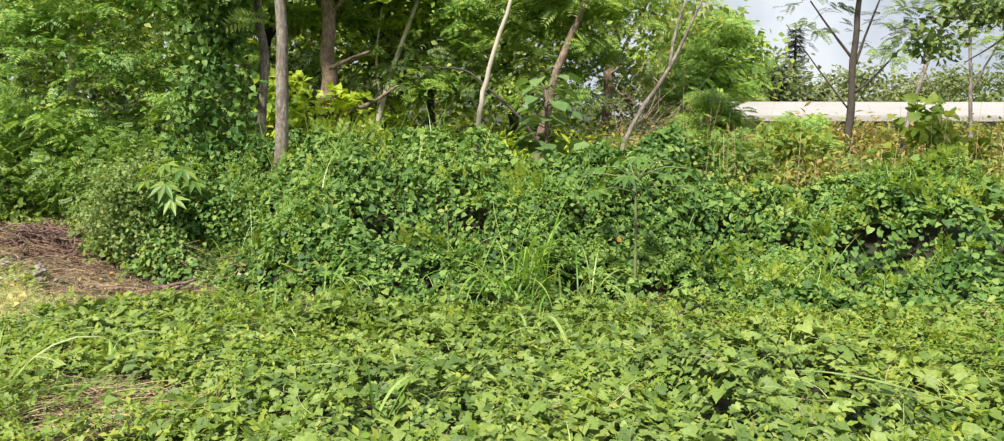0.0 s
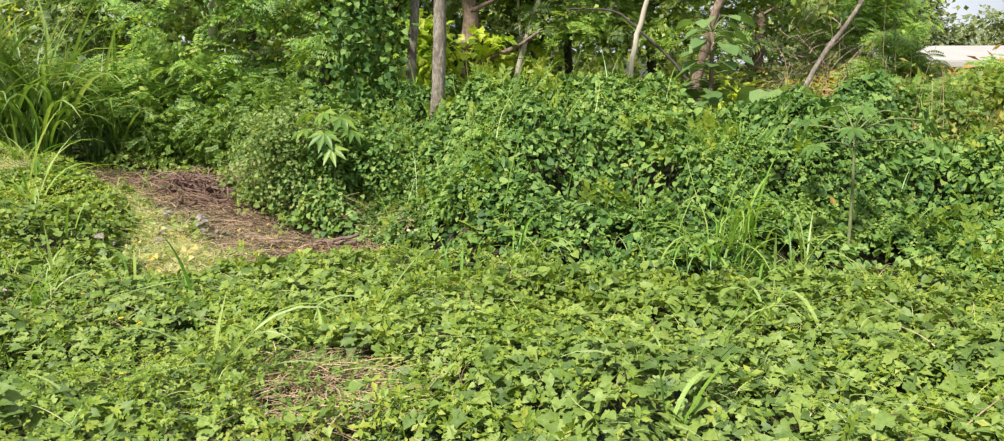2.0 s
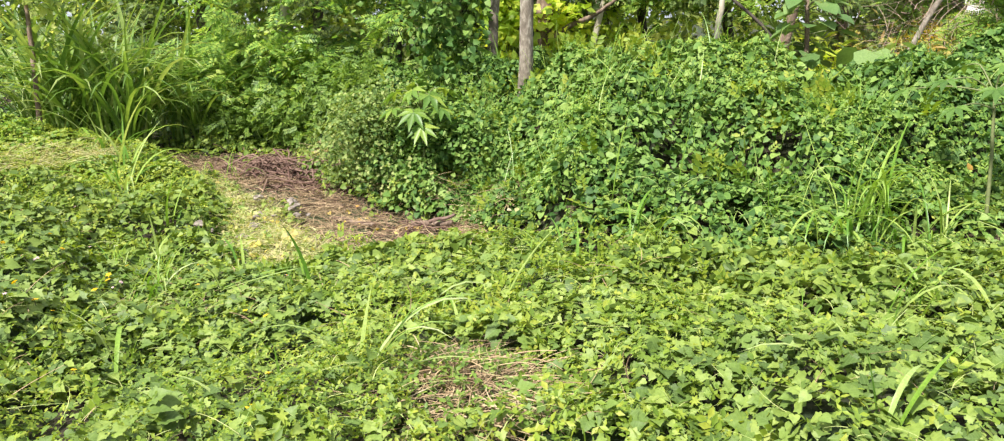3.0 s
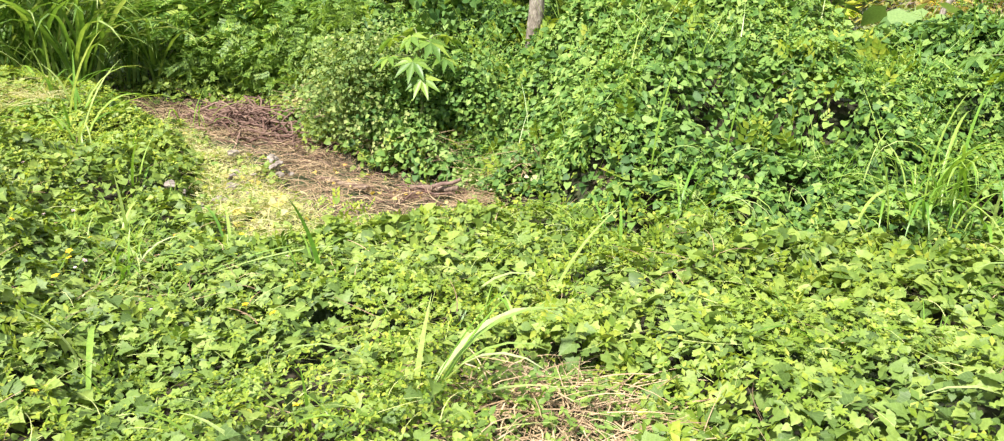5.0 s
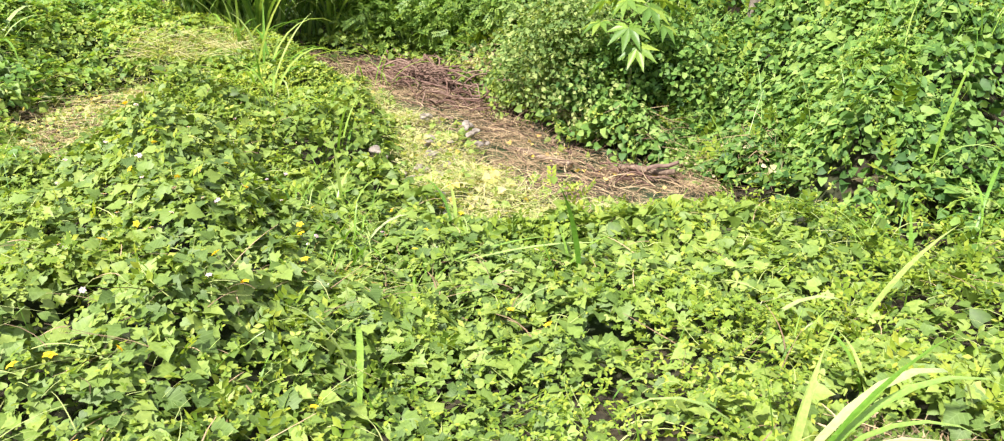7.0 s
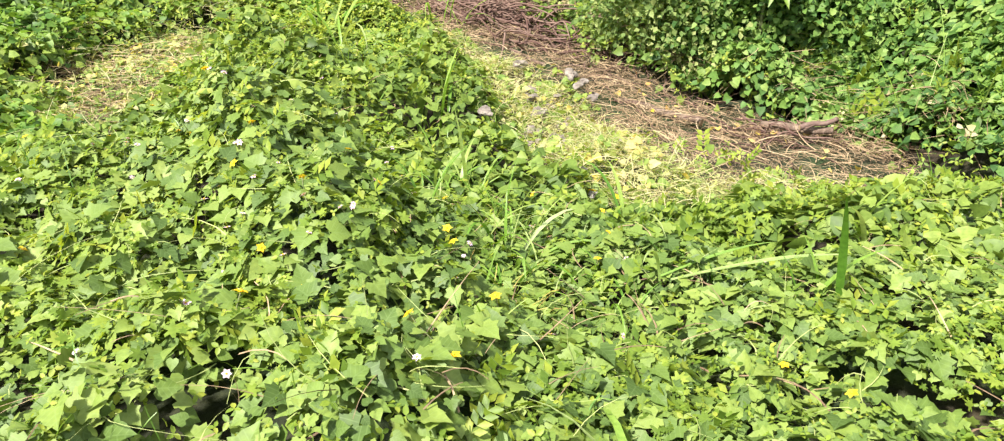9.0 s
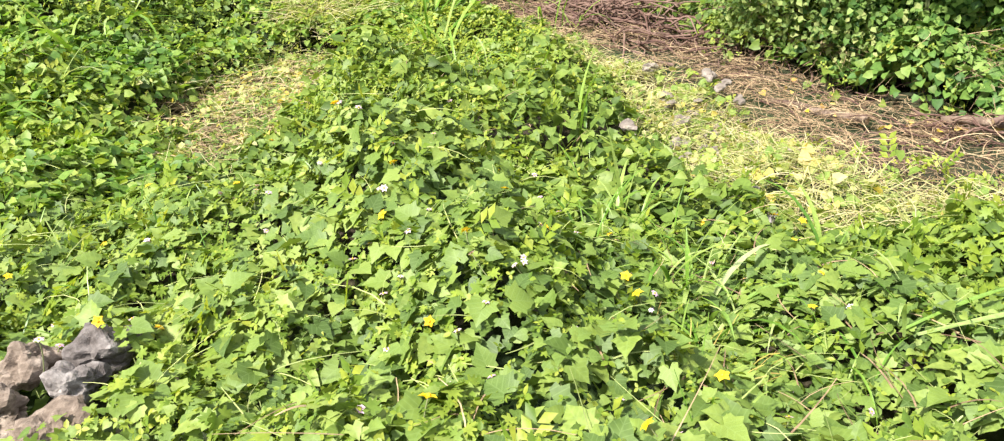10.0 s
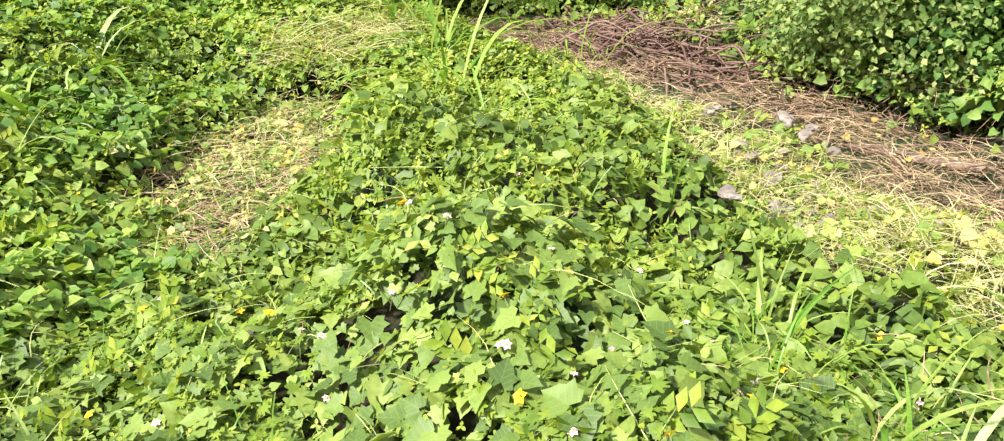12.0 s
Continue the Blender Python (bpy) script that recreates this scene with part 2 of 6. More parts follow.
ROOF_M = rough_material("white_metal_roof", [(0.3, (0.34, 0.31, 0.28)), (0.6, (0.43, 0.4, 0.37))], 1.5, 0.5, 0.05)
PLASTER = rough_material("house_wall_paint", [(0.3, (0.5, 0.48, 0.44)), (0.7, (0.62, 0.6, 0.56))], 4, 0.8, 0.1)
DARKGLASS = rough_material("dark_window", [(0.3, (0.02, 0.022, 0.025)), (0.7, (0.04, 0.045, 0.05))], 3, 0.1, 0.0)


def ground_material():
    """Humus with litter; grown over green where no path has been cleared, far off."""
    m, n, l = material("humus")
    out = n.new("ShaderNodeOutputMaterial")
    co = n.new("ShaderNodeTexCoord")
    a = n.new("ShaderNodeTexNoise")
    a.inputs["Scale"].default_value, a.inputs["Detail"].default_value, a.inputs["Roughness"].default_value = 14, 8, 0.7
    b = n.new("ShaderNodeTexNoise")
    b.inputs["Scale"].default_value, b.inputs["Detail"].default_value = 0.8, 5
    l.new(co.outputs["Object"], a.inputs["Vector"])
    l.new(co.outputs["Object"], b.inputs["Vector"])
    brown = ramp(n, [(0.3, (0.013, 0.01, 0.006)), (0.5, (0.036, 0.027, 0.014)), (0.72, (0.09, 0.066, 0.034))])
    green = ramp(n, [(0.3, (0.012, 0.027, 0.008)), (0.55, (0.028, 0.056, 0.014)), (0.75, (0.06, 0.1, 0.026))])
    l.new(a.outputs["Fac"], brown.inputs[0])
    l.new(a.outputs["Fac"], green.inputs[0])
    pick = ramp(n, [(0.42, (0, 0, 0)), (0.58, (1, 1, 1))])
    l.new(b.outputs["Fac"], pick.inputs[0])
    mix = n.new("ShaderNodeMixRGB")
    l.new(pick.outputs[0], mix.inputs[0])
    l.new(brown.outputs[0], mix.inputs[1])
    l.new(green.outputs[0], mix.inputs[2])
    p = n.new("ShaderNodeBsdfPrincipled")
    p.inputs["Roughness"].default_value = 0.95
    l.new(mix.outputs[0], p.inputs["Base Color"])
    bp = n.new("ShaderNodeBump")
    bp.inputs["Strength"].default_value, bp.inputs["Distance"].default_value = 0.7, 0.03
    l.new(a.outputs["Fac"], bp.inputs["Height"])
    l.new(bp.outputs[0], p.inputs["Normal"])
    l.new(p.outputs[0], out.inputs[0])
    return m


GROUND_M = ground_material()
FEATHER_LIGHT = leaf_material("light_feathery_leaf", [(0.095, 0.22, 0.045), (0.17, 0.34, 0.062), (0.27, 0.46, 0.08), (0.39, 0.53, 0.11)], 0.5, 0.42, 0.4)
SHRUB_LIGHT = leaf_material("light_shrub_leaf", [(0.09, 0.19, 0.04), (0.15, 0.28, 0.05), (0.23, 0.37, 0.07)], 0.5, 0.35)
LIME_SOFT = leaf_material("soft_lime_leaf", [(0.13, 0.23, 0.035), (0.21, 0.32, 0.045), (0.32, 0.4, 0.06)], 0.5, 0.4)
WEED_DRY = leaf_material("dry_weed_leaf", [(0.1, 0.18, 0.04), (0.19, 0.27, 0.06), (0.3, 0.36, 0.08), (0.4, 0.38, 0.1), (0.34, 0.26, 0.1)], 0.6, 0.4, 0.7)
HEDGE = leaf_material("distant_leaf", [(0.09, 0.15, 0.05), (0.15, 0.22, 0.07), (0.24, 0.3, 0.11)], 0.6, 0.3, 0.1)
PALM_BLUE = leaf_material("dull_palmate_leaf", [(0.07, 0.16, 0.035), (0.11, 0.23, 0.045), (0.16, 0.29, 0.06)], 0.45, 0.3, 2.0)
YELLOWED = leaf_material("yellowed_leaf", [(0.6, 0.5, 0.05), (0.7, 0.62, 0.2), (0.45, 0.25, 0.05)], 0.6, 0.2, 3.0)
CONIFER = leaf_material("conifer_leaf", [(0.012, 0.026, 0.018), (0.025, 0.045, 0.028), (0.045, 0.07, 0.04)], 0.6, 0.2, 0.3)
# ---------------------------------------------------------------- the lie of the land
def smooth(a, b, v):
    t = np.clip((v - a) / (b - a), 0, 1)
    return t * t * (3 - 2 * t)


def lattice(seed):
    return np.random.RandomState(seed).rand(64, 64)


def value_noise(x, y, scale, seed):
    """Smooth noise from -1 to 1 over the plan."""
    g = lattice(seed)
    u, v = np.asarray(x) / scale + 31.7, np.asarray(y) / scale + 17.3
    i, j = np.floor(u).astype(int), np.floor(v).astype(int)
    a, b = u - i, v - j
    a, b = a * a * (3 - 2 * a), b * b * (3 - 2 * b)
    i0, i1, j0, j1 = i % 64, (i + 1) % 64, j % 64, (j + 1) % 64
    low = g[i0, j0] * (1 - a) + g[i1, j0] * a
    high = g[i0, j1] * (1 - a) + g[i1, j1] * a
    return 2 * (low * (1 - b) + high * b) - 1


def puff(x, y, scale, seed):
    """Rounded cushions with creases between them, about -1 to 1."""
    return 1 - 2.6 * np.abs(value_noise(x, y, scale, seed))


def along(line, x, y):
    """Distance from a bent line of (x, y, half width), less the half width there."""
    best = np.full(np.shape(x), 1e9)
    for (x0, y0, w0), (x1, y1, w1) in zip(line, line[1:]):
        dx, dy = x1 - x0, y1 - y0
        t = np.clip(((x - x0) * dx + (y - y0) * dy) / (dx * dx + dy * dy), 0, 1)
        best = np.minimum(best, np.hypot(x - x0 - t * dx, y - y0 - t * dy) - (w0 + t * (w1 - w0)))
    return best


STRAW = [(-9.9, 13.9, 0.12), (-8.7, 13.2, 0.42), (-7.6, 12.9, 0.66), (-6.85, 11.9, 0.64), (-6.2, 11.3, 0.48), (-5.5, 10.65, 0.54), (-4.92, 9.95, 0.68), (-4.4, 9.65, 0.86), (-3.9, 9.5, 0.8), (-3.6, 9.2, 0.4)]
WILTED = [(-8.7, 12.6, 0.05), (-7.3, 11.3, 0.1), (-6.5, 10.6, 0.24), (-5.98, 9.75, 0.34), (-5.5, 8.95, 0.37), (-5.0, 8.35, 0.38), (-4.35, 8.45, 0.22), (-3.75, 8.55, 0.1)]
CLEARED = [(-8.95, 8.2, 0.45), (-9.2, 8.8, 0.72), (-9.45, 9.5, 0.75), (-9.6, 10.2, 0.45)]
FOOT_X = [-14, -9.0, -6.6, -5.4, -4.2, -3.3, -2.4, -1.0, 0.0, 1.2, 2.4, 3.2, 5.0, 12.0]
FOOT_Y = [17.5, 15.6, 13.5, 11.8, 10.95, 10.1, 9.0, 8.55, 8.7, 9.1, 9.1, 8.4, 8.4, 8.6]
HUMMOCKS = [(1.7, 5.2, 0.8, 0.36), (-0.5, 5, 0.6, 0.21), (-2.2, 5.6, 0.8, 0.02), (-4.4, 5.4, 0.8, -0.14), (-5.6, 5.3, 0.6, 0.24), (-6.4, 6.3, 0.8, 0.20),
            (-7.1, 7.2, 0.5, 0.54), (-8.5, 7.7, 0.65, -0.14), (-10.4, 8.2, 0.5, 0.25), (-6.2, 8, 0.6, -0.05), (-7.3, 8.6, 0.8, 0.27), (-4.9, 7.2, 0.8, -0.07),
            (-3.4, 7.1, 0.8, 0.10), (-1.6, 7.5, 0.7, 0.12), (-2.2, 9.3, 0.5, 0.32), (-0.9, 9.6, 0.6, -0.51), (1.1, 10.2, 0.6, 0.24), (-3.4, 10.7, 0.6, -0.1),
            (-4.4, 10.7, 0.4, 0.34), (2.8, 10.2, 0.7, -0.80), (4.2, 9.7, 0.8, -0.47), (-10.7, 11.7, 1.1, 0.45), (-11.6, 9.6, 1.0, 0.35), (-8.0, 8.75, 0.42, 0.5), (-8.9, 7.7, 0.5, -0.12)]


def soil(x, y):
    d = np.clip(-0.75 * (x + 5) + 0.66 * (y - 10), 0, 9)
    z = -0.32 + 0.09 * d + 0.1 * smooth(4.6, 2.6, y) + 0.12 * smooth(-5.0, -6.2, x) * smooth(8.0, 6.5, y)
    z = z + 0.17 * np.clip(-10.2 - x, 0, 6) * smooth(4, 8, y) * smooth(15, 12, y)
    z = z + 0.2 * np.exp(-((x + 2.62) ** 2 + (y - 5.2) ** 2) / 0.36)
    return z + 0.03 * value_noise(x, y, 0.7, 3) + 0.015 * value_noise(x, y, 0.23, 4)


def bare(x, y):
    """1 where the ground is cleared of vines."""
    edge = 0.16 * value_noise(x, y, 0.5, 5)
    a = smooth(0.05, -0.2, along(STRAW, x, y) + edge)
    b = smooth(0.05, -0.25, along(CLEARED, x, y) + edge)
    c = 0.92 * smooth(0.82, 0.2, np.hypot((x + 2.56) * 1.15, y - 5.2) + 3.0 * edge + 0.12 * value_noise(x, y, 0.16, 16))
    e = smooth(0.38, 0.12, np.hypot((x - 1.75), (y - 9.0) * 1.5) + edge)
    return np.maximum(np.maximum(a, b), np.maximum(c, e))


def bank(x, y):
    s = y - np.interp(x, FOOT_X, FOOT_Y) + 0.35 * value_noise(x, y, 1.4, 6) + 0.15 * value_noise(x, y, 0.6, 7)
    return (1.55 - 0.35 * smooth(2.0, 3.6, x) + 0.2 * value_noise(x, y, 1.7, 11)) * smooth(-0.5, 2.3, s) * (1 - 0.75 * smooth(2.6, 5.0, s))


def hummock(x, y):
    z = 0 * x
    for cx, cy, r, h in HUMMOCKS:
        z = z + h * np.exp(-((x - cx) ** 2 + (y - cy) ** 2) / (r * r))
    return z


def canopy_plain(x, y):
    return soil(x, y) + 0.2 * (1 - 0.6 * smooth(0.3, -0.1, along(WILTED, x, y))) + bank(x, y)


def canopy(x, y):
    """Height of the top of the low growth."""
    open_ = 1 - bare(x, y)
    high = smooth(0.3, 1.1, bank(x, y))
    lumps = 0.09 * puff(x, y, 0.75, 8) + 0.05 * puff(x, y, 0.33, 9) + high * (0.21 * puff(x, y, 1.2, 10) + 0.085 * puff(x, y, 0.5, 14)) + 0.05 * value_noise(x, y, 0.2, 15)
    return soil(x, y) + open_ * np.maximum(0.06 + 0.86 * np.maximum(0, bank(x, y) + hummock(x, y) - 0.12), canopy_plain(x, y) - soil(x, y) + hummock(x, y) + lumps) + 0.02


def shade_thinning(x, y):
    """1 where thinned leaves bare dark earth as the shade of recesses at the foot of the bank."""
    a = smooth(1.0, 0.3, np.hypot((x - 0.85) / 0.75, (y - 9.12) / 0.36) + 0.25 * value_noise(x, y, 0.3, 51))
    b = smooth(1.0, 0.3, np.hypot((x - 2.1) / 0.8, (y - 9.3) / 0.34) + 0.25 * value_noise(x, y, 0.3, 52))
    c = smooth(1.0, 0.3, np.hypot((x + 0.75) / 0.35, (y - 8.75) / 0.25) + 0.25 * value_noise(x, y, 0.3, 53))
    return np.maximum(np.maximum(a, b), c)
# ---------------------------------------------------------------- building helpers
RS = np.random.RandomState(7)


def mesh_from(name, verts, tris, mat, smooth_faces=True, uv=None):
    me = bpy.data.meshes.new(name)
    verts, tris = np.asarray(verts, dtype=np.float32), np.asarray(tris, dtype=np.int32)
    me.vertices.add(len(verts))
    me.vertices.foreach_set("co", verts.ravel())
    me.loops.add(len(tris) * 3)
    me.loops.foreach_set("vertex_index", tris.ravel())
    me.polygons.add(len(tris))
    me.polygons.foreach_set("loop_start", np.arange(0, len(tris) * 3, 3, dtype=np.int32))
    me.polygons.foreach_set("use_smooth", np.full(len(tris), smooth_faces))
    me.update(calc_edges=True)
    if uv is not None:
        layer = me.uv_layers.new(name="blade")
        layer.data.foreach_set("uv", np.asarray(uv, dtype=np.float32)[tris.ravel()].ravel())
    me.materials.append(mat)
    return me


def part(name, mesh, parent, label=""):
    ob = new(name, mesh)
    ob.parent = parent
    return tagged(ob, label)


def unit(v):
    return v / np.maximum(np.linalg.norm(v, axis=-1, keepdims=True), 1e-9)


def fan(outline, centre, fold):
    """A leaf blade: half an outline mirrored about the midrib, edges lifted by fold."""
    right = [(x, y, fold * abs(x) - 0.22 * (y - centre) ** 2) for x, y in outline]
    left = [(-x, y, z) for x, y, z in reversed(right) if x > 0]
    ring = right + left
    verts = [(0, centre, 0)] + ring
    k = len(ring)
    return np.array(verts, float), np.array([(0, 1 + i, 1 + (i + 1) % k) for i in range(k)])


LOBED = fan([(0, 0.05), (0.4, -0.06), (0.48, 0.2), (0.36, 0.6), (0, 1.0)], 0.36, 0.2)
LOBED_FINE = fan([(0, 0.1), (0.2, -0.12), (0.45, -0.05), (0.4, 0.13), (0.57, 0.32), (0.36, 0.43), (0.29, 0.62), (0.13, 0.79), (0, 1.0)], 0.34, 0.24)
HEART_FINE = fan([(0, 0.06), (0.2, -0.08), (0.42, 0.05), (0.48, 0.26), (0.36, 0.52), (0.17, 0.76), (0, 1.0)], 0.34, 0.12)
HEART = fan([(0, 0.0), (0.4, 0.02), (0.38, 0.5), (0, 1.0)], 0.35, 0.25)
KITE = (np.array([(0, 0, 0), (0.36, 0.4, 0.12), (0, 1, 0), (-0.36, 0.4, 0.12)], float), np.array([(0, 1, 2), (0, 2, 3)]))
LANCE = (np.array([(0, 0, 0), (0.15, 0.45, 0.05), (0, 1, -0.1), (-0.15, 0.45, 0.05)], float), np.array([(0, 1, 2), (0, 2, 3)]))


def joined(pieces):
    v, t, k = [], [], 0
    for a, b in pieces:
        v.append(a), t.append(b + k)
        k += len(a)
    return np.concatenate(v), np.concatenate(t)


def turned(tpl, angle, scale, shift=(0, 0, 0), droop=0.0):
    a, (v, t) = radians(angle), tpl
    c, s = math.cos(a), math.sin(a)
    w = v * scale
    x, y = w[:, 0] * c - w[:, 1] * s, w[:, 0] * s + w[:, 1] * c
    return np.stack([x, y, w[:, 2] - droop * (x * x + y * y)], 1) + np.array(shift), t


SLIM = (np.array([(0, 0, 0), (0.25, 0.5, 0.08), (0, 1, 0), (-0.25, 0.5, 0.08)], float), np.array([(0, 1, 2), (0, 2, 3)]))
OVAL = (np.array([(0, 0, 0), (0.27, 0.28, 0.07), (0.25, 0.66, 0.05), (0, 1, -0.05), (-0.25, 0.66, 0.05), (-0.27, 0.28, 0.07)], float), np.array([(0, 1, 2), (0, 2, 3), (0, 3, 4), (0, 4, 5)]))
TREFOIL = joined([turned(SLIM, a, 0.6, (0, 0.35, 0)) for a in (0, 110, -110)])
TREFOIL_FINE = joined([turned(OVAL, a, 0.58, (0, 0.35, 0)) for a in (0, 105, -105)])
LEAFLET = (np.array([(0, 0, 0), (0.17, 0.45, 0.03), (0, 1, -0.06), (-0.17, 0.45, 0.03)], float), np.array([(0, 1, 2), (0, 2, 3)]))
FROND = joined([turned(LEAFLET, s * 60, 0.38 * (1 - 0.65 * abs(i / 7 - 0.35)), (0, 0.06 + i * 0.13, -0.005 * i * i)) for i in range(7) for s in (-1, 1)])
GOURD_LEAF = fan([(0, 0.12), (0.16, -0.08), (0.34, -0.04), (0.24, 0.16), (0.5, 0.26), (0.5, 0.4), (0.22, 0.42), (0.32, 0.72), (0.22, 0.78), (0.1, 0.6), (0, 1.0)], 0.3, 0.12)
SPRIG = joined([turned(SLIM, s * 50, 0.42, (0, 0.05 + i * 0.22, 0)) for i in range(4) for s in (-1, 1)])


def place(tpl, pos, normal, tip, size):
    """Lays one leaf shape at many places: blade normal, tip direction and size for each."""
    v, t = tpl
    n = unit(normal)
    y = unit(tip - (tip * n).sum(1, keepdims=True) * n)
    x = np.cross(y, n)
    size = np.asarray(size)[:, None, None]
    out = pos[:, None, :] + size * (v[None, :, 0:1] * x[:, None, :] + v[None, :, 1:2] * y[:, None, :] + v[None, :, 2:3] * n[:, None, :])
    tri = t[None, :, :] + (np.arange(len(pos)) * len(v))[:, None, None]
    return out.reshape(-1, 3), tri.reshape(-1, 3)


def canopy_slope(x, y, e=0.07):
    return (canopy(x + e, y) - canopy(x - e, y)) / (2 * e), (canopy(x, y + e) - canopy(x, y - e)) / (2 * e)


def scatter(count, x0, x1, y0, y1, weight):
    """Places over the plan, thinned by weight(x, y) from 0 to 1."""
    x, y = RS.uniform(x0, x1, count), RS.uniform(y0, y1, count)
    keep = RS.rand(count) < weight(x, y)
    return x[keep], y[keep]


def cover(x, y, tpl, size0, size1, depth, lift=0.0, tilt=0.45, droop=0.8):
    """Leaves lying over the top of the low growth, deeper ones in its shade."""
    k = len(x)
    gx, gy = canopy_slope(x, y)
    n = unit(np.stack([-gx, -gy, np.ones(k)], 1)) * 0.6 + np.array([0, -0.12, 0.4]) + tilt * RS.randn(k, 3) * np.array([1, 1, 0.5])
    tip = np.stack([RS.randn(k) * 0.8 - droop * gx, RS.randn(k) * 0.8 - droop * gy, RS.randn(k) * 0.25 - 0.25], 1)
    d = RS.exponential(depth, k)
    up = unit(np.stack([-gx, -gy, np.ones(k)], 1))
    pos = np.stack([x, y, canopy(x, y) + lift], 1) - up * d[:, None]
    return place(tpl, pos, n, tip, size0 + (size1 - size0) * RS.rand(k) ** 1.8)


def leaf_parts(name, parent, meshes, x, y, size0, size1, tilt):
    """Single leaves lying on top of the low growth, each an object of its own under its plant."""
    gx, gy = canopy_slope(x, y)
    z = canopy(x, y)
    for i in range(len(x)):
        n = Vector((-0.6 * gx[i], -0.6 * gy[i] - 0.12, 1.0)) + tilt * Vector(RS.randn(3))
        n.normalize()
        tip = Vector((RS.randn() - gx[i], RS.randn() - gy[i], -0.3))
        tip = (tip - tip.dot(n) * n).normalized()
        side = tip.cross(n)
        k = RS.uniform(size0, size1)
        ob = part(name, meshes[i % len(meshes)], parent)
        ob.matrix_basis = Matrix(((side.x * k, tip.x * k, n.x * k, x[i]), (side.y * k, tip.y * k, n.y * k, y[i]), (side.z * k, tip.z * k, n.z * k, z[i] + 0.035), (0, 0, 0, 1)))


def strands(pos, heading, rise, length, width, bend, segs=4):
    """Thin bent ribbons (stems, straw): start, flat heading, rise and arching for each."""
    k = len(pos)
    s = np.linspace(0, 1, segs + 1)[None, :, None]
    d = np.stack([np.cos(heading), np.sin(heading), rise], 1)[:, None, :]
    side = np.stack([-np.sin(heading), np.cos(heading), 0 * heading], 1)[:, None, :]
    lng = np.asarray(length)[:, None, None]
    mid = pos[:, None, :] + d * s * lng + side * (bend[:, 0, None, None] * s * s) * lng
    mid = mid + np.array([0, 0, 1.0]) * (bend[:, 1, None, None] * (s - s * s)) * lng
    w = np.asarray(width)[:, None, None] * (1 - 0.6 * s)
    roll = RS.uniform(-0.9, 0.9, k)[:, None, None]
    off = (side * np.cos(roll) + np.array([0, 0, 1.0]) * np.sin(roll)) * w * 0.5
    v = np.stack([mid - off, mid + off], 2).reshape(k, -1, 3)
    q = []
    for i in range(segs):
        a = 2 * i
        q += [(a, a + 1, a + 3), (a, a + 3, a + 2)]
    t = np.array(q)[None] + (np.arange(k) * 2 * (segs + 1))[:, None, None]
    return v.reshape(-1, 3), t.reshape(-1, 3)


def tube(points, radii, sides=8, knots=0.0):
    """A tapered, slightly knotty limb along bent points."""
    p, rad = np.array(points, float), np.array(radii, float)
    fine = np.linspace(0, len(p) - 1, (len(p) - 1) * 4 + 1)
    p = np.stack([np.interp(fine, np.arange(len(p)), p[:, i]) for i in range(3)], 1)
    rad = np.interp(fine, np.arange(len(rad)), rad)
    for _ in range(2):
        p[1:-1] = 0.25 * p[:-2] + 0.5 * p[1:-1] + 0.25 * p[2:]
    if knots:
        p[1:-1] += knots * RS.randn(len(p) - 2, 3) * rad[1:-1, None]
        rad = rad * (1 + 0.25 * knots * RS.randn(len(rad)))
    d = unit(np.gradient(p, axis=0))
    ref = np.array([0.31, 0.95, 0.07]) if abs(d[:, 2]).mean() > 0.5 else np.array([0, 0, 1.0])
    u = unit(np.cross(d, ref))
    w = np.cross(d, u)
    a = np.linspace(0, 2 * math.pi, sides, endpoint=False)
    ring = p[:, None, :] + rad[:, None, None] * (np.cos(a)[None, :, None] * u[:, None, :] + np.sin(a)[None, :, None] * w[:, None, :])
    v = ring.reshape(-1, 3)
    t = []
    for i in range(len(p) - 1):
        for j in range(sides):
            b, c = i * sides + j, i * sides + (j + 1) % sides
            t += [(b, c, c + sides), (b, c + sides, b + sides)]
    end = len(v)
    v = np.concatenate([v, p[:1], p[-1:]])
    for j in range(sides):
        t += [(end, (j + 1) % sides, j), (end + 1, end - sides + j, end - sides + (j + 1) % sides)]
    return v, np.array(t)


def blade_shape(length, width, arch, lean, segs=8):
    """A broad grass blade that rises, arches over and hangs at its tip, folded along the midrib."""
    v, t, p, ang = [], [], np.array([0.0, 0.0]), radians(90 - lean)
    for i in range(segs + 1):
        s = i / segs
        w = width * 0.5 * (0.55 + 0.9 * s if s < 0.5 else 1.0) * (1 - max(0, (s - 0.45) / 0.55) ** 1.8) + 0.0005
        v += [(-w, p[0], p[1] + 0.25 * w), (0, p[0], p[1]), (w, p[0], p[1] + 0.25 * w)]
        p = p + length / segs * np.array([math.cos(ang), math.sin(ang)])
        ang -= radians(arch) / segs * (0.4 + 1.2 * s)
    for i in range(segs):
        a = 3 * i
        t += [(a, a + 1, a + 4), (a, a + 4, a + 3), (a + 1, a + 2, a + 5), (a + 1, a + 5, a + 4)]
    return np.array(v), np.array(t)


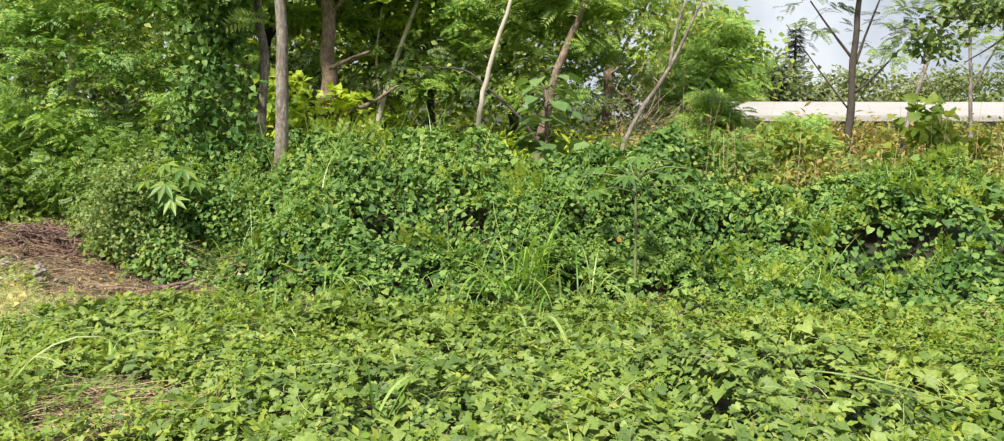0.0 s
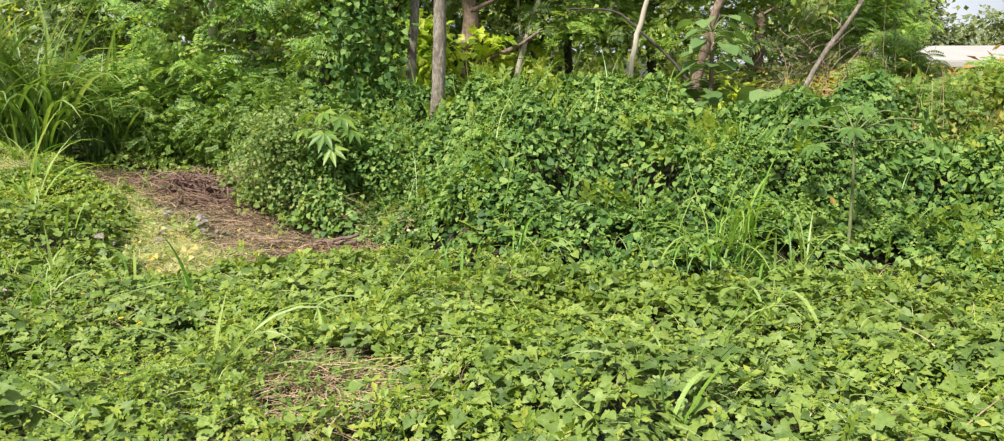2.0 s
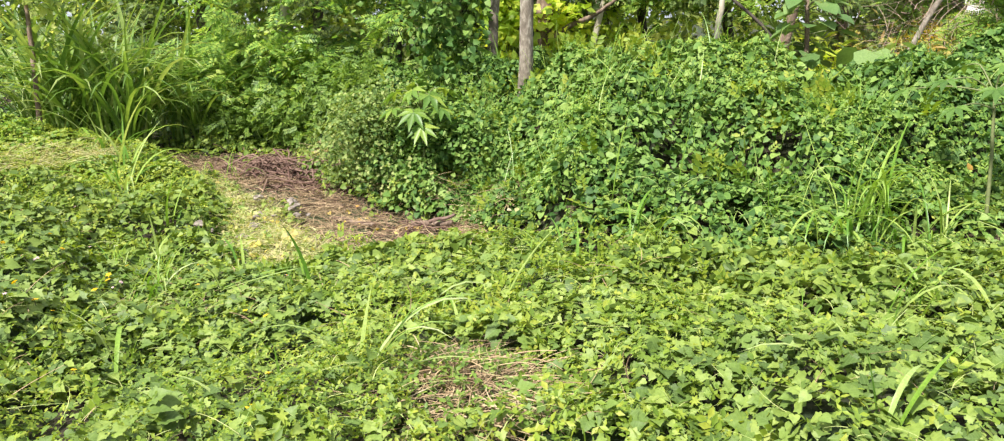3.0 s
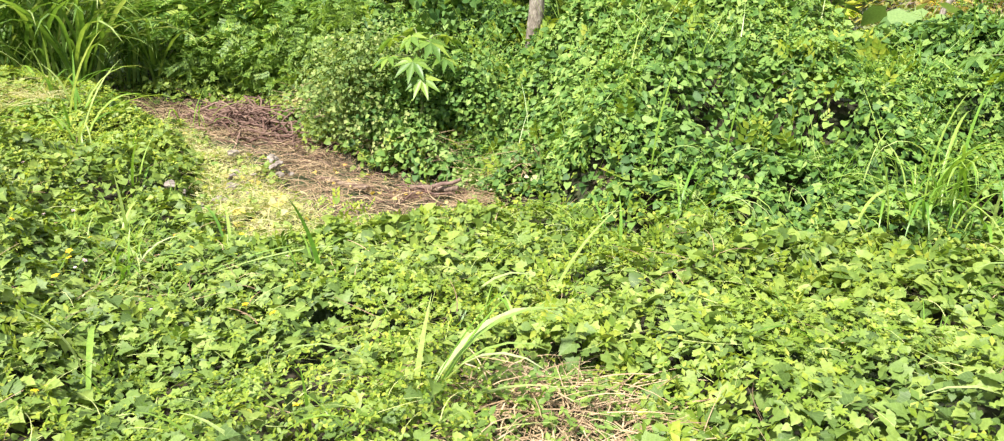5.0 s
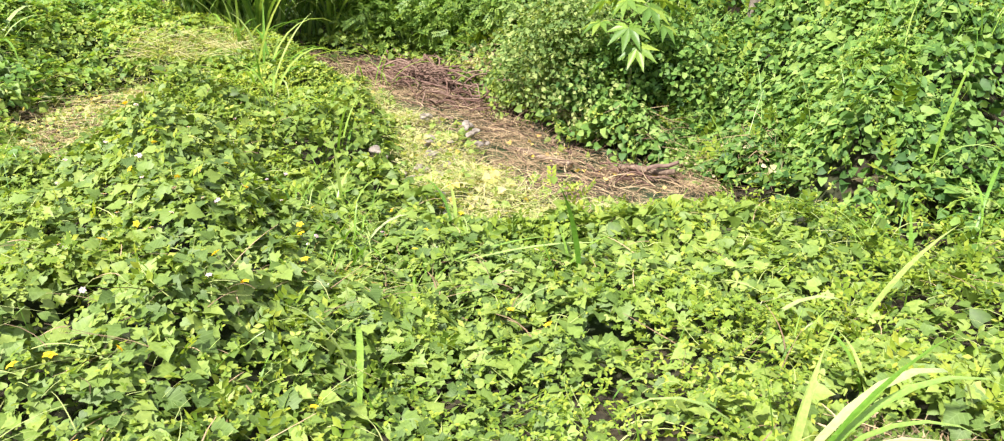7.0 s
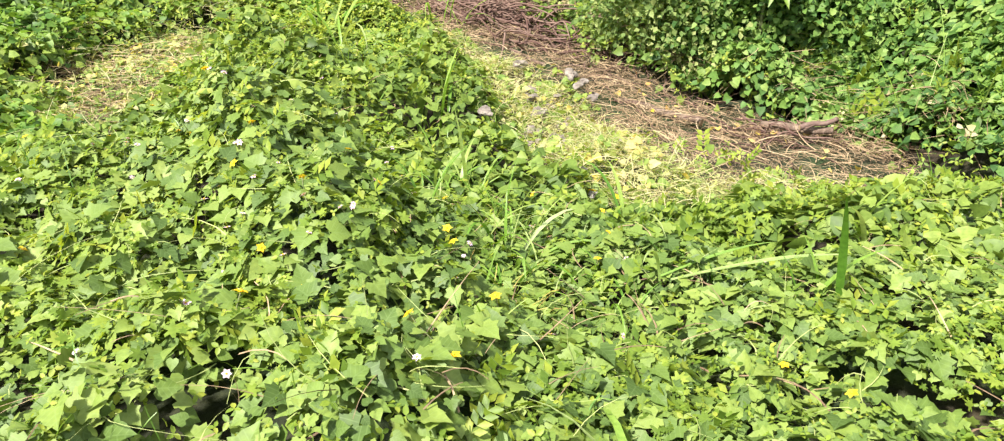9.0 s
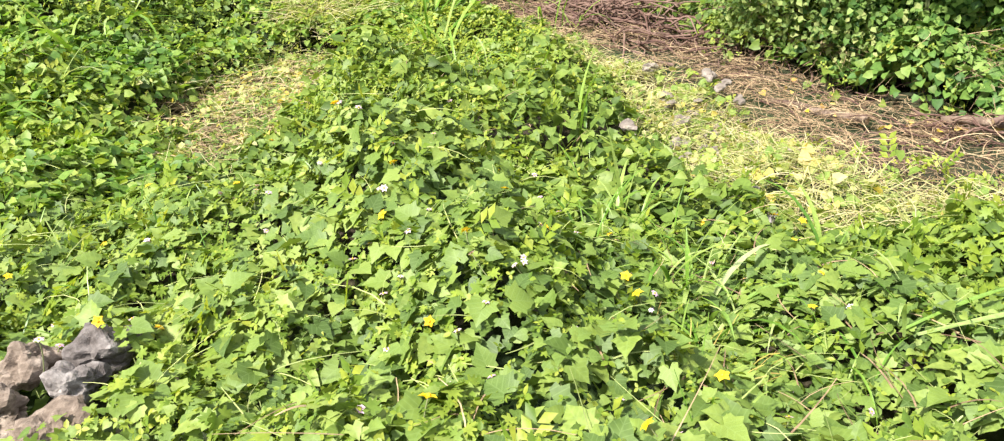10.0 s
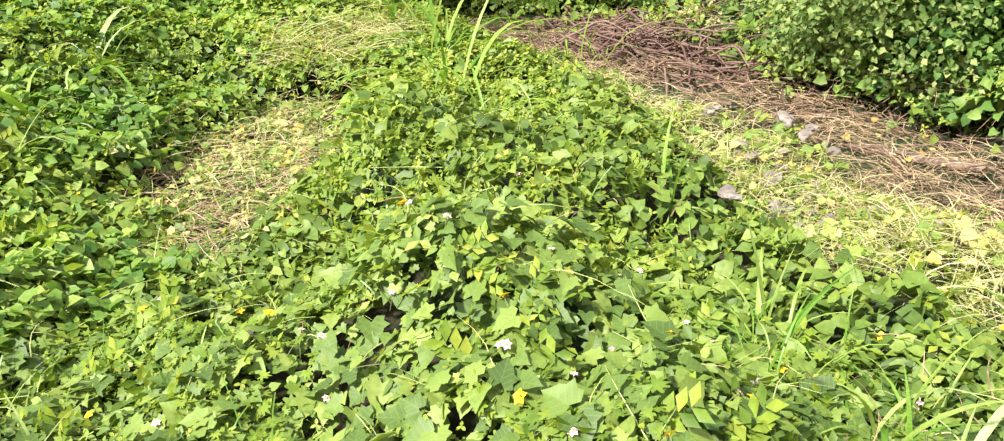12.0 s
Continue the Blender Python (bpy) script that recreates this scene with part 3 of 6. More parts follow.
def lumpy(size, seed, mat, name, rough=0.42, fine=3):
    """A weathered, angular stone."""
    bm = bmesh.new()
    bmesh.ops.create_icosphere(bm, subdivisions=fine, radius=0.5)
    off = Vector((seed * 3.7, seed * 1.9, seed * 0.7))
    for v in bm.verts:
        c = v.co.copy()
        k = noise.noise(c * 2.2 + off) * rough + noise.noise(c * 6 + off) * rough * 0.35 + noise.noise(c * 17 + off) * rough * 0.12
        flat = noise.voronoi(c * 1.7 + off)[0][0]
        v.co = c * (1 + k - 0.55 * flat)
        v.co.x, v.co.y, v.co.z = v.co.x * size[0] * 1.2, v.co.y * size[1] * 1.2, v.co.z * size[2] * 1.2
    me = bpy.data.meshes.new(name)
    bm.to_mesh(me)
    bm.free()
    me.materials.append(mat)
    return me
# ---------------------------------------------------------------- the ground, one sheet to the horizon
def ground_height(x, y):
    low = soil(x, y) + (1 - bare(x, y)) * (np.maximum(0, bank(x, y) + hummock(x, y) - 0.12) * 0.74)
    far = 27 * smooth(110, 330, y) * (0.75 + 0.25 * value_noise(x, y, 60, 12)) + 2.5 * value_noise(x, y, 9, 13) * smooth(150, 260, y)
    near = smooth(60, 25, np.abs(x)) * smooth(70, 26, y)
    return low * near - 0.2 * (1 - near) + far


def axis(lo, hi, step, out_lo, out_hi):
    mid = np.arange(lo, hi, step)
    a = lo - np.geomspace(step, lo - out_lo, 26)[::-1]
    b = hi + np.geomspace(step, out_hi - hi, 34)
    return np.concatenate([a, mid, b])


gx_, gy_ = axis(-13, 8, 0.14, -700, 700), axis(-2, 18, 0.14, -300, 900)
GX, GY = np.meshgrid(gx_, gy_, indexing="ij")
GZ = ground_height(GX, GY)
ny = len(gy_)
idx = np.arange(GX.size).reshape(GX.shape)
quads = np.stack([idx[:-1, :-1], idx[1:, :-1], idx[1:, 1:], idx[:-1, 1:]], -1).reshape(-1, 4)
ground = new("ground", mesh_from("ground", np.stack([GX, GY, GZ], -1).reshape(-1, 3), np.concatenate([quads[:, :3], quads[:, [0, 2, 3]]]), GROUND_M))
tagged(ground, "dark humus earth under the overgrown lot, rising to far hills", "ground", kind="structure")
# ---------------------------------------------------------------- the carpet of vines
def stuff(name, pieces, mat, label, category, uv=None):
    v, t = joined(pieces)
    return tagged(new(name, mesh_from(name, v, t, mat, True, uv)), label, category, kind="stuff")


def carpet_weight(x, y):
    s = y - np.interp(x, FOOT_X, FOOT_Y)
    w = (1 - bare(x, y)) * (1 - 0.85 * smooth(0.1, -0.1, along(WILTED, x, y))) * smooth(0.25, -0.25, s) * (1 - 0.9 * shade_thinning(x, y))
    gaps = smooth(-0.75, -0.2, value_noise(x, y, 0.35, 21))
    return w * (0.5 + 0.5 * gaps) * smooth(0.22, 0.36, np.hypot(x + 7.3, y - 5.42))


def ivy_patch(x, y):
    thick = 0.9 * np.exp(-((x + 5.2) ** 2 + (y - 5.1) ** 2) / 1.6) + 0.5 * np.exp(-((x + 6.4) ** 2 + (y - 6.9) ** 2) / 0.8)
    return smooth(-0.45, 0.15, thick + value_noise(x, y, 1.3, 22) + 0.35 * value_noise(x, y, 0.4, 23))


# lobed vine leaves, close by and in the middle distance
x, y = scatter(100000, -11.8, 5.2, 3.3, 8.2, lambda x, y: carpet_weight(x, y) * (0.25 + 0.75 * ivy_patch(x, y)))
half, close = RS.rand(len(x)) < 0.6, ((x > -9.2) & (x < -2.4) & (y < 7.4)) | ((x < 2.4) & (x > -2.4) & (y < 6.4))
a, b = half & close, ~half & close
uv = np.concatenate([np.tile(LOBED_FINE[0][:, :2], (a.sum(), 1)), np.tile(HEART_FINE[0][:, :2], (b.sum(), 1))])
stuff("ground_vine", [cover(x[a], y[a], LOBED_FINE, 0.036, 0.106, 0.045, 0.02, 0.4), cover(x[b], y[b], HEART_FINE, 0.03, 0.075, 0.045, 0.02, 0.44)], IVY_VEINED,
      "dense carpet of lobed green vine leaves over the ground", "vine", uv)
a, b = half & ~close, ~half & ~close
stuff("ground_vine", [cover(x[a], y[a], LOBED, 0.045, 0.11, 0.045, 0.02, 0.6), cover(x[b], y[b], HEART, 0.035, 0.08, 0.045, 0.02, 0.65)], IVY, "thick green vine leaves spreading over the lot", "vine")
x, y = scatter(19000, -13.5, -5.8, 8.0, 13.2, carpet_weight)
stuff("ground_vine", [cover(x, y, HEART, 0.06, 0.11, 0.05, 0.03, 0.6)], IVY, "vine leaves heaped round the small clearing", "vine")
x, y = scatter(46000, -19, 9.5, 7.8, 16.5, lambda x, y: carpet_weight(x, y) * (0.35 + 0.65 * ivy_patch(x, y)))
stuff("ground_vine", [cover(x, y, HEART, 0.06, 0.11, 0.045, 0.02, 0.6)], IVY, "green creeping vine spreading towards the bank", "vine")
x, y = scatter(62000, -22, 16, -9, 9, lambda x, y: np.where((x > -11.8) & (x < 5.2) & (y > 3.3), 0, 0.95))
stuff("ground_vine", [cover(x, y, KITE, 0.1, 0.16, 0.03, 0.03)], IVY, "green vine leaves over the rest of the lot", "vine")

# a second vine with deeply cut, brighter leaves, in patches
x, y = scatter(44000, -10.5, 1.0, 3.6, 8.4, lambda x, y: carpet_weight(x, y) * smooth(0.25, 0.65, value_noise(x, y, 0.55, 61) + 0.4 * value_noise(x, y, 0.2, 62)))
stuff("gourd_vine", [cover(x, y, GOURD_LEAF, 0.03, 0.07, 0.025, 0.03, 0.5)], GOURD, "bright green vine with small deeply cut leaves", "vine")

# small bright weeds between the vines
x, y = scatter(104000, -11.8, 5.2, 3.3, 8.6, lambda x, y: carpet_weight(x, y) * (1.0 - 0.68 * ivy_patch(x, y)))
close = (x > -9.2) & (x < -2.4) & (y < 6.6)
stuff("weeds", [cover(x[close], y[close], TREFOIL_FINE, 0.03, 0.058, 0.03, 0.035, 0.5), cover(x[~close][::2], y[~close][::2], TREFOIL, 0.06, 0.11, 0.03, 0.025, 0.55)], WEED, "small bright yellow-green weeds among the vines", "weed")
x, y = scatter(50000, -19, 9.5, 8.2, 16.0, lambda x, y: carpet_weight(x, y) * (1.0 - 0.7 * ivy_patch(x, y)))
stuff("weeds", [cover(x, y, TREFOIL, 0.05, 0.09, 0.03, 0.015, 0.5)], WEED_BRIGHT, "light green low weeds beside the cleared strip", "weed")


# the overgrown bank: hanging vine leaves in lumps
def bank_weight(x, y):
    s = y - np.interp(x, FOOT_X, FOOT_Y)
    return (1 - bare(x, y)) * smooth(-0.3, 0.2, s) * smooth(6.5, 3.2, s) * (0.24 + 0.76 * smooth(-0.65, -0.05, value_noise(x, y, 0.42, 25))) * (1 - 0.93 * shade_thinning(x, y))


x, y = scatter(108000, -6.5, 5.5, 8.0, 14.0, lambda x, y: bank_weight(x, y) * smooth(4.4, 2.2, y - np.interp(x, FOOT_X, FOOT_Y)))
half = RS.rand(len(x)) < 0.55
stuff("bank_vine", [cover(x[half], y[half], LOBED, 0.055, 0.115, 0.07, 0.03, 0.6, 1.4), cover(x[~half], y[~half], HEART, 0.045, 0.095, 0.08, 0.05, 0.7, 1.2)], IVY_DEEP,
      "dark green vine draped thickly over a low bank", "vine")
x, y = scatter(19000, -19, -6, 11.5, 21, bank_weight)
x2, y2 = scatter(9000, 5.3, 11, 8.0, 14.0, bank_weight)
stuff("bank_vine", [cover(np.concatenate([x, x2]), np.concatenate([y, y2]), HEART, 0.08, 0.14, 0.08, 0.03, 0.6, 1.2)], IVY_DEEP, "green vines covering the bank beyond the straw", "vine")
x, y = scatter(46000, -7.5, 7.0, 8.0, 13.5, lambda x, y: bank_weight(x, y) * smooth(-0.35, 0.4, value_noise(x, y, 0.9, 26)))
stuff("weeds", [cover(x, y, TREFOIL, 0.05, 0.1, 0.03, 0.07, 0.6)], WEED_BANK, "fresh light green leaves climbing over the bank", "weed")

# leafy shoots standing up out of the bank
x, y = scatter(5200, -7.0, 8.0, 8.4, 14.5, lambda x, y: bank_weight(x, y) * smooth(-0.2, 0.5, value_noise(x, y, 0.6, 28)))
k = len(x)
stuff("vine_shoots", [place(SPRIG, np.stack([x, y, canopy(x, y) - 0.03], 1), RS.randn(k, 3) + np.array([0, -0.8, 0.3]), RS.randn(k, 3) * 0.5 + np.array([0, -0.1, 0.9]), RS.uniform(0.12, 0.3, k))], WEED,
      "upright light green shoots along the top of the bank", "shoots")
x, y = scatter(5000, -11, 5, 3.4, 9, lambda x, y: carpet_weight(x, y) * smooth(-0.2, 0.5, value_noise(x, y, 0.7, 29)))
k = len(x)
stuff("vine_shoots", [place(SPRIG, np.stack([x, y, canopy(x, y) - 0.04], 1), RS.randn(k, 3) + np.array([0, -0.8, 0.5]), RS.randn(k, 3) * 0.6 + np.array([0, -0.1, 0.7]), RS.uniform(0.08, 0.18, k))], WEED,
      "light green leafy shoots standing out of the vines", "shoots")
x, y = scatter(26000, -5.5, 6.5, 7.6, 12.0, lambda x, y: (1 - bare(x, y)) * (1 - 0.93 * shade_thinning(x, y)) * smooth(0.9, 0.3, np.abs(y - 0.1 - np.interp(x, FOOT_X, FOOT_Y))))
stuff("bank_vine", [cover(x, y, HEART, 0.05, 0.1, 0.05, 0.03, 0.55, 1.0)], IVY_DEEP, "vine leaves spilling from the bank onto the lot", "vine")

# trailing stems
x, y = scatter(4200, -9.4, 4.4, 3.4, 9.0, carpet_weight)
k = len(x)
stuff("vine_stems", [strands(np.stack([x, y, canopy(x, y) - 0.04 + 0.05 * RS.rand(k)], 1), RS.uniform(0, 6.28, k), RS.uniform(-0.05, 0.4, k), RS.uniform(0.08, 0.28, k),
                             RS.uniform(0.003, 0.006, k), np.stack([RS.uniform(-1.0, 1.0, k), RS.uniform(0, 0.8, k)], 1))], VINE_STEM, "thin pale green trailing vine stems", "vine stem")

# short grass between the vines
x, y = scatter(9000, -9.4, 4.6, 3.4, 10.0, lambda x, y: carpet_weight(x, y) * (0.15 + 0.85 * smooth(0.0, 0.5, value_noise(x, y, 0.8, 31))))
k = len(x)
stuff("grass", [strands(np.stack([x, y, canopy(x, y) - 0.1], 1), RS.uniform(0, 6.28, k), RS.uniform(0.3, 1.5, k), RS.uniform(0.07, 0.18, k), RS.uniform(0.005, 0.012, k),
                        np.stack([RS.uniform(-0.3, 0.3, k), RS.uniform(0.2, 1.0, k)], 1))], GRASS, "thin green grass growing through the vines", "grass")
x, y = scatter(16000, -13, -4, 8.5, 17, lambda x, y: smooth(0.75, 0.05, along(STRAW, x, y)) * smooth(-0.35, 0.05, along(STRAW, x, y)) * smooth(-0.2, 0.4, y - 13.2 + 0.0 * x + 1.1 * (x + 6.8)))
k = len(x)
stuff("grass", [strands(np.stack([x, y, soil(x, y)], 1), RS.uniform(0, 6.28, k), RS.uniform(0.5, 2.4, k), RS.uniform(0.06, 0.16, k), RS.uniform(0.006, 0.014, k),
                        np.stack([RS.uniform(-0.3, 0.3, k), RS.uniform(0.2, 1.0, k)], 1))], WEED, "short light green grass along the straw's far edge", "grass")


# a withered tuft in the vines
k = 150
a, r = RS.uniform(0, 6.28, k), 0.26 * RS.rand(k) ** 0.6
x, y = -5.52 + r * np.cos(a) * 1.3, 6.55 + r * np.sin(a)
stuff("dry_tuft", [strands(np.stack([x, y, canopy(x, y) - 0.08], 1), a, RS.uniform(0.1, 1.5, k), RS.uniform(0.06, 0.15, k), RS.uniform(0.005, 0.011, k),
                           np.stack([RS.uniform(-0.5, 0.5, k), RS.uniform(0.2, 1.0, k)], 1))], WILT_TUFT, "tuft of yellow and orange withered grass in the vines", "grass")

# withered stalks and thin grass lying over the vines
x, y = scatter(4500, -11.5, 5.0, 3.4, 9.5, lambda x, y: carpet_weight(x, y) * smooth(-0.1, 0.5, value_noise(x, y, 0.7, 45)))
k = len(x)
stuff("dry_stalks", [strands(np.stack([x, y, canopy(x, y) - 0.03 + 0.05 * RS.rand(k)], 1), RS.uniform(0, 6.28, k), RS.uniform(-0.1, 0.5, k), RS.uniform(0.08, 0.3, k), RS.uniform(0.003, 0.008, k),
                             np.stack([RS.uniform(-0.5, 0.5, k), RS.uniform(0, 0.5, k)], 1))], STRAW_M, "withered tan stalks lying over the vines", "stalks")
x, y = scatter(7000, -7.0, 7.0, 8.4, 13.0, lambda x, y: bank_weight(x, y) * smooth(-0.2, 0.4, value_noise(x, y, 0.7, 46)))
k = len(x)
stuff("grass", [strands(np.stack([x, y, canopy(x, y) - 0.03], 1), RS.uniform(0, 6.28, k), RS.uniform(0.2, 2.0, k), RS.uniform(0.12, 0.35, k), RS.uniform(0.006, 0.014, k),
                        np.stack([RS.uniform(-0.4, 0.4, k), RS.uniform(0.2, 1.0, k)], 1))], GRASS, "narrow grass blades growing through the bank", "grass")
x, y = scatter(16000, -14, -7.5, 9.3, 13.4, carpet_weight)
stuff("weeds", [cover(x, y, TREFOIL, 0.06, 0.11, 0.02, 0.04, 0.5)], WEED_BRIGHT, "light yellow-green weeds beyond the small clearing", "weed")

# ---------------------------------------------------------------- straw, sticks and wilted cuttings
def on_ground(x, y, lift):
    return np.stack([x, y, ground_height(x, y) + lift], 1)


x, y = scatter(70000, -11.5, -3.2, 8.4, 15.6, lambda x, y: smooth(0.3, -0.12, along(STRAW, x, y)))
k = len(x)
head = RS.normal(2.35, 1.15, k)
stuff("straw", [strands(on_ground(x, y, 0.005 + 0.1 * RS.rand(k) ** 2.2 + 0.06 * puff(x, y, 0.4, 33)), head, RS.uniform(-0.1, 0.3, k), RS.uniform(0.05, 0.24, k), RS.uniform(0.003, 0.008, k),
                        np.stack([RS.uniform(-1.3, 1.3, k), RS.uniform(0, 0.35, k)], 1))], STRAW_M, "dry brown straw and dead stalks covering the cleared strip", "straw")
x, y = scatter(11000, -11.4, -8.0, 7.4, 11.8, lambda x, y: smooth(0.15, -0.2, along(CLEARED, x, y)) * 0.8)
x2, y2 = scatter(6500, -3.5, -1.7, 4.2, 6.2, lambda x, y: bare(x, y))
x3, y3 = scatter(1200, 1.1, 2.4, 8.5, 9.6, lambda x, y: bare(x, y))
x, y = np.concatenate([x, x2, x3]), np.concatenate([y, y2, y3])
k = len(x)
stuff("straw", [strands(on_ground(x, y, 0.005 + 0.07 * RS.rand(k) ** 2), RS.uniform(0, 6.28, k), RS.uniform(-0.02, 0.15, k), RS.uniform(0.1, 0.4, k), RS.uniform(0.004, 0.01, k),
                        np.stack([RS.uniform(-0.6, 0.6, k), RS.uniform(0, 0.4, k)], 1))], STRAW_M, "dry tan stalks littering the small cleared patches", "straw")


def wilt_weight(x, y):
    return np.maximum(smooth(0.1, -0.12, along(WILTED, x, y)), 0.26 * smooth(0.1, -0.2, along(CLEARED, x, y)))


x, y = scatter(92000, -11.4, -3.2, 7.8, 13.4, wilt_weight)
k = len(x)
base = np.maximum(ground_height(x, y), canopy(x, y) - 0.05)
stuff("cut_vines", [strands(np.stack([x, y, base + 0.08 * RS.rand(k) ** 1.5], 1), RS.uniform(0, 6.28, k), RS.uniform(-0.2, 0.6, k), RS.uniform(0.06, 0.24, k), RS.uniform(0.004, 0.008, k),
                            np.stack([RS.uniform(-0.9, 0.9, k), RS.uniform(0, 0.8, k)], 1))], WILT, "yellowed cut vines wilting along the edge of the straw", "cuttings")
x, y = scatter(8000, -11.4, -3.2, 7.8, 13.4, wilt_weight)
stuff("cut_vines", [cover(x, y, HEART, 0.035, 0.09, 0.03, 0.06, 0.8)], WILT_LEAF, "withered yellow-green leaves among the cuttings", "cuttings")

x, y = scatter(5200, -10.6, -8.2, 7.6, 10.8, lambda x, y: smooth(0.1, -0.15, along(CLEARED, x, y)) * smooth(-0.5, 0.2, value_noise(x, y, 0.3, 64)))
k = len(x)
stuff("leaf_litter", [place(HEART, on_ground(x, y, 0.04 + 0.04 * RS.rand(k)), np.array([0, -0.2, 1.0]) + RS.randn(k, 3) * 0.5, RS.randn(k, 3), RS.uniform(0.025, 0.06, k))], WILT_LEAF, "pale wilted leaves littering the small clearing", "leaf litter")

# dry stalks and yellowing leaves at the foot of the bank
def foot_weight(x, y):
    s = y - np.interp(x, FOOT_X, FOOT_Y)
    return smooth(-0.45, -0.1, s) * smooth(0.9, 0.1, s) * (0.3 + 0.7 * smooth(-0.2, 0.3, value_noise(x, y, 0.5, 41)))


x, y = scatter(15000, -7.0, -2.9, 9.2, 14.0, foot_weight)
k = len(x)
stuff("dry_vines", [strands(np.stack([x, y, canopy(x, y) + 0.03 * RS.rand(k)], 1), RS.uniform(0, 6.28, k), RS.uniform(-0.7, 0.4, k), RS.uniform(0.1, 0.4, k), RS.uniform(0.004, 0.008, k),
                            np.stack([RS.uniform(-0.7, 0.7, k), RS.uniform(0, 0.6, k)], 1))], STRAW_M, "dry brown vine stems hanging at the foot of the bank", "dead vines")
x, y = scatter(4200, -7.0, -2.9, 9.2, 14.0, foot_weight)
stuff("dry_vines", [cover(x, y, HEART, 0.03, 0.07, 0.02, 0.05, 0.8)], WILT, "yellowing withered leaves at the foot of the bank", "dead vines")
x, y = scatter(3600, -11.0, -8.0, 7.4, 11.4, lambda x, y: smooth(0.2, -0.1, along(CLEARED, x, y)) * smooth(-0.2, 0.4, value_noise(x, y, 0.45, 43)))
k = len(x)
stuff("weeds", [place(TREFOIL, on_ground(x, y, 0.03 + 0.05 * RS.rand(k)), np.array([0, -0.2, 1.0]) + RS.randn(k, 3) * 0.45, RS.randn(k, 3), RS.uniform(0.05, 0.1, k))], SHRUB_LIGHT, "green regrowth in the small clearing", "weed")
x, y = scatter(1300, -3.4, -1.9, 4.6, 6.0, lambda x, y: 0.8 + 0 * x)
k = len(x)
stuff("weeds", [place(TREFOIL_FINE, on_ground(x, y, 0.03 + 0.08 * RS.rand(k)), np.array([0, -0.2, 1.0]) + RS.randn(k, 3) * 0.45, RS.randn(k, 3), RS.uniform(0.04, 0.085, k))], SHRUB_LIGHT, "green regrowth over the small straw patch", "weed")

x, y = scatter(5200, -8.0, -3.4, 8.0, 12.4, lambda x, y: wilt_weight(x, y) * smooth(-0.1, 0.5, value_noise(x, y, 0.4, 48)))
stuff("weeds", [cover(x, y, TREFOIL, 0.05, 0.09, 0.04, 0.06, 0.6)], WEED, "fresh green shoots coming up through the cuttings", "weed")
x, y = scatter(36000, -13.5, -8.8, 6.0, 12.0, lambda x, y: carpet_weight(x, y) * smooth(-0.8, -0.1, value_noise(x, y, 0.6, 49)))
stuff("weeds", [cover(x[::2], y[::2], HEART, 0.05, 0.095, 0.03, 0.06, 0.5)], WEED_BANK, "light green leaves climbing the rise by the clearing", "weed")
x, y = scatter(13000, -10.6, -8.4, 9.8, 13.0, lambda x, y: smooth(0.75, 0.1, np.hypot((x + 9.65) / 0.75, (y - 11.3) / 1.35) + 0.3 * value_noise(x, y, 0.4, 50)))
k = len(x)
stuff("cut_vines", [strands(np.stack([x, y, canopy(x, y) - 0.02 + 0.1 * RS.rand(k)], 1), RS.uniform(0, 6.28, k), RS.uniform(-0.2, 0.4, k), RS.uniform(0.15, 0.45, k), RS.uniform(0.004, 0.009, k),
                            np.stack([RS.uniform(-0.9, 0.9, k), RS.uniform(0, 0.7, k)], 1))], WILT, "pale dry grass heaped behind the small clearing", "cuttings")
x, y = scatter(11000, -4.8, -2.3, 9.7, 11.9, lambda x, y: (1 - bare(x, y)) * smooth(1.5, 0.7, np.hypot(x + 3.5, y - 10.75)))
stuff("bank_vine", [cover(x, y, HEART, 0.05, 0.1, 0.08, 0.06, 0.65, 1.1)], IVY_DEEP, "vine leaves filling the dip in the bank", "vine")
# ---------------------------------------------------------------- trees and shrubs
def thing(name, x, y, z, label, category, group=""):
    ob = new(name)
    ob.empty_display_size = 0.1
    ob.location = (x, y, z)
    return tagged(ob, label, category, group)


def local(vt, origin):
    return vt[0] - np.array(origin), vt[1]


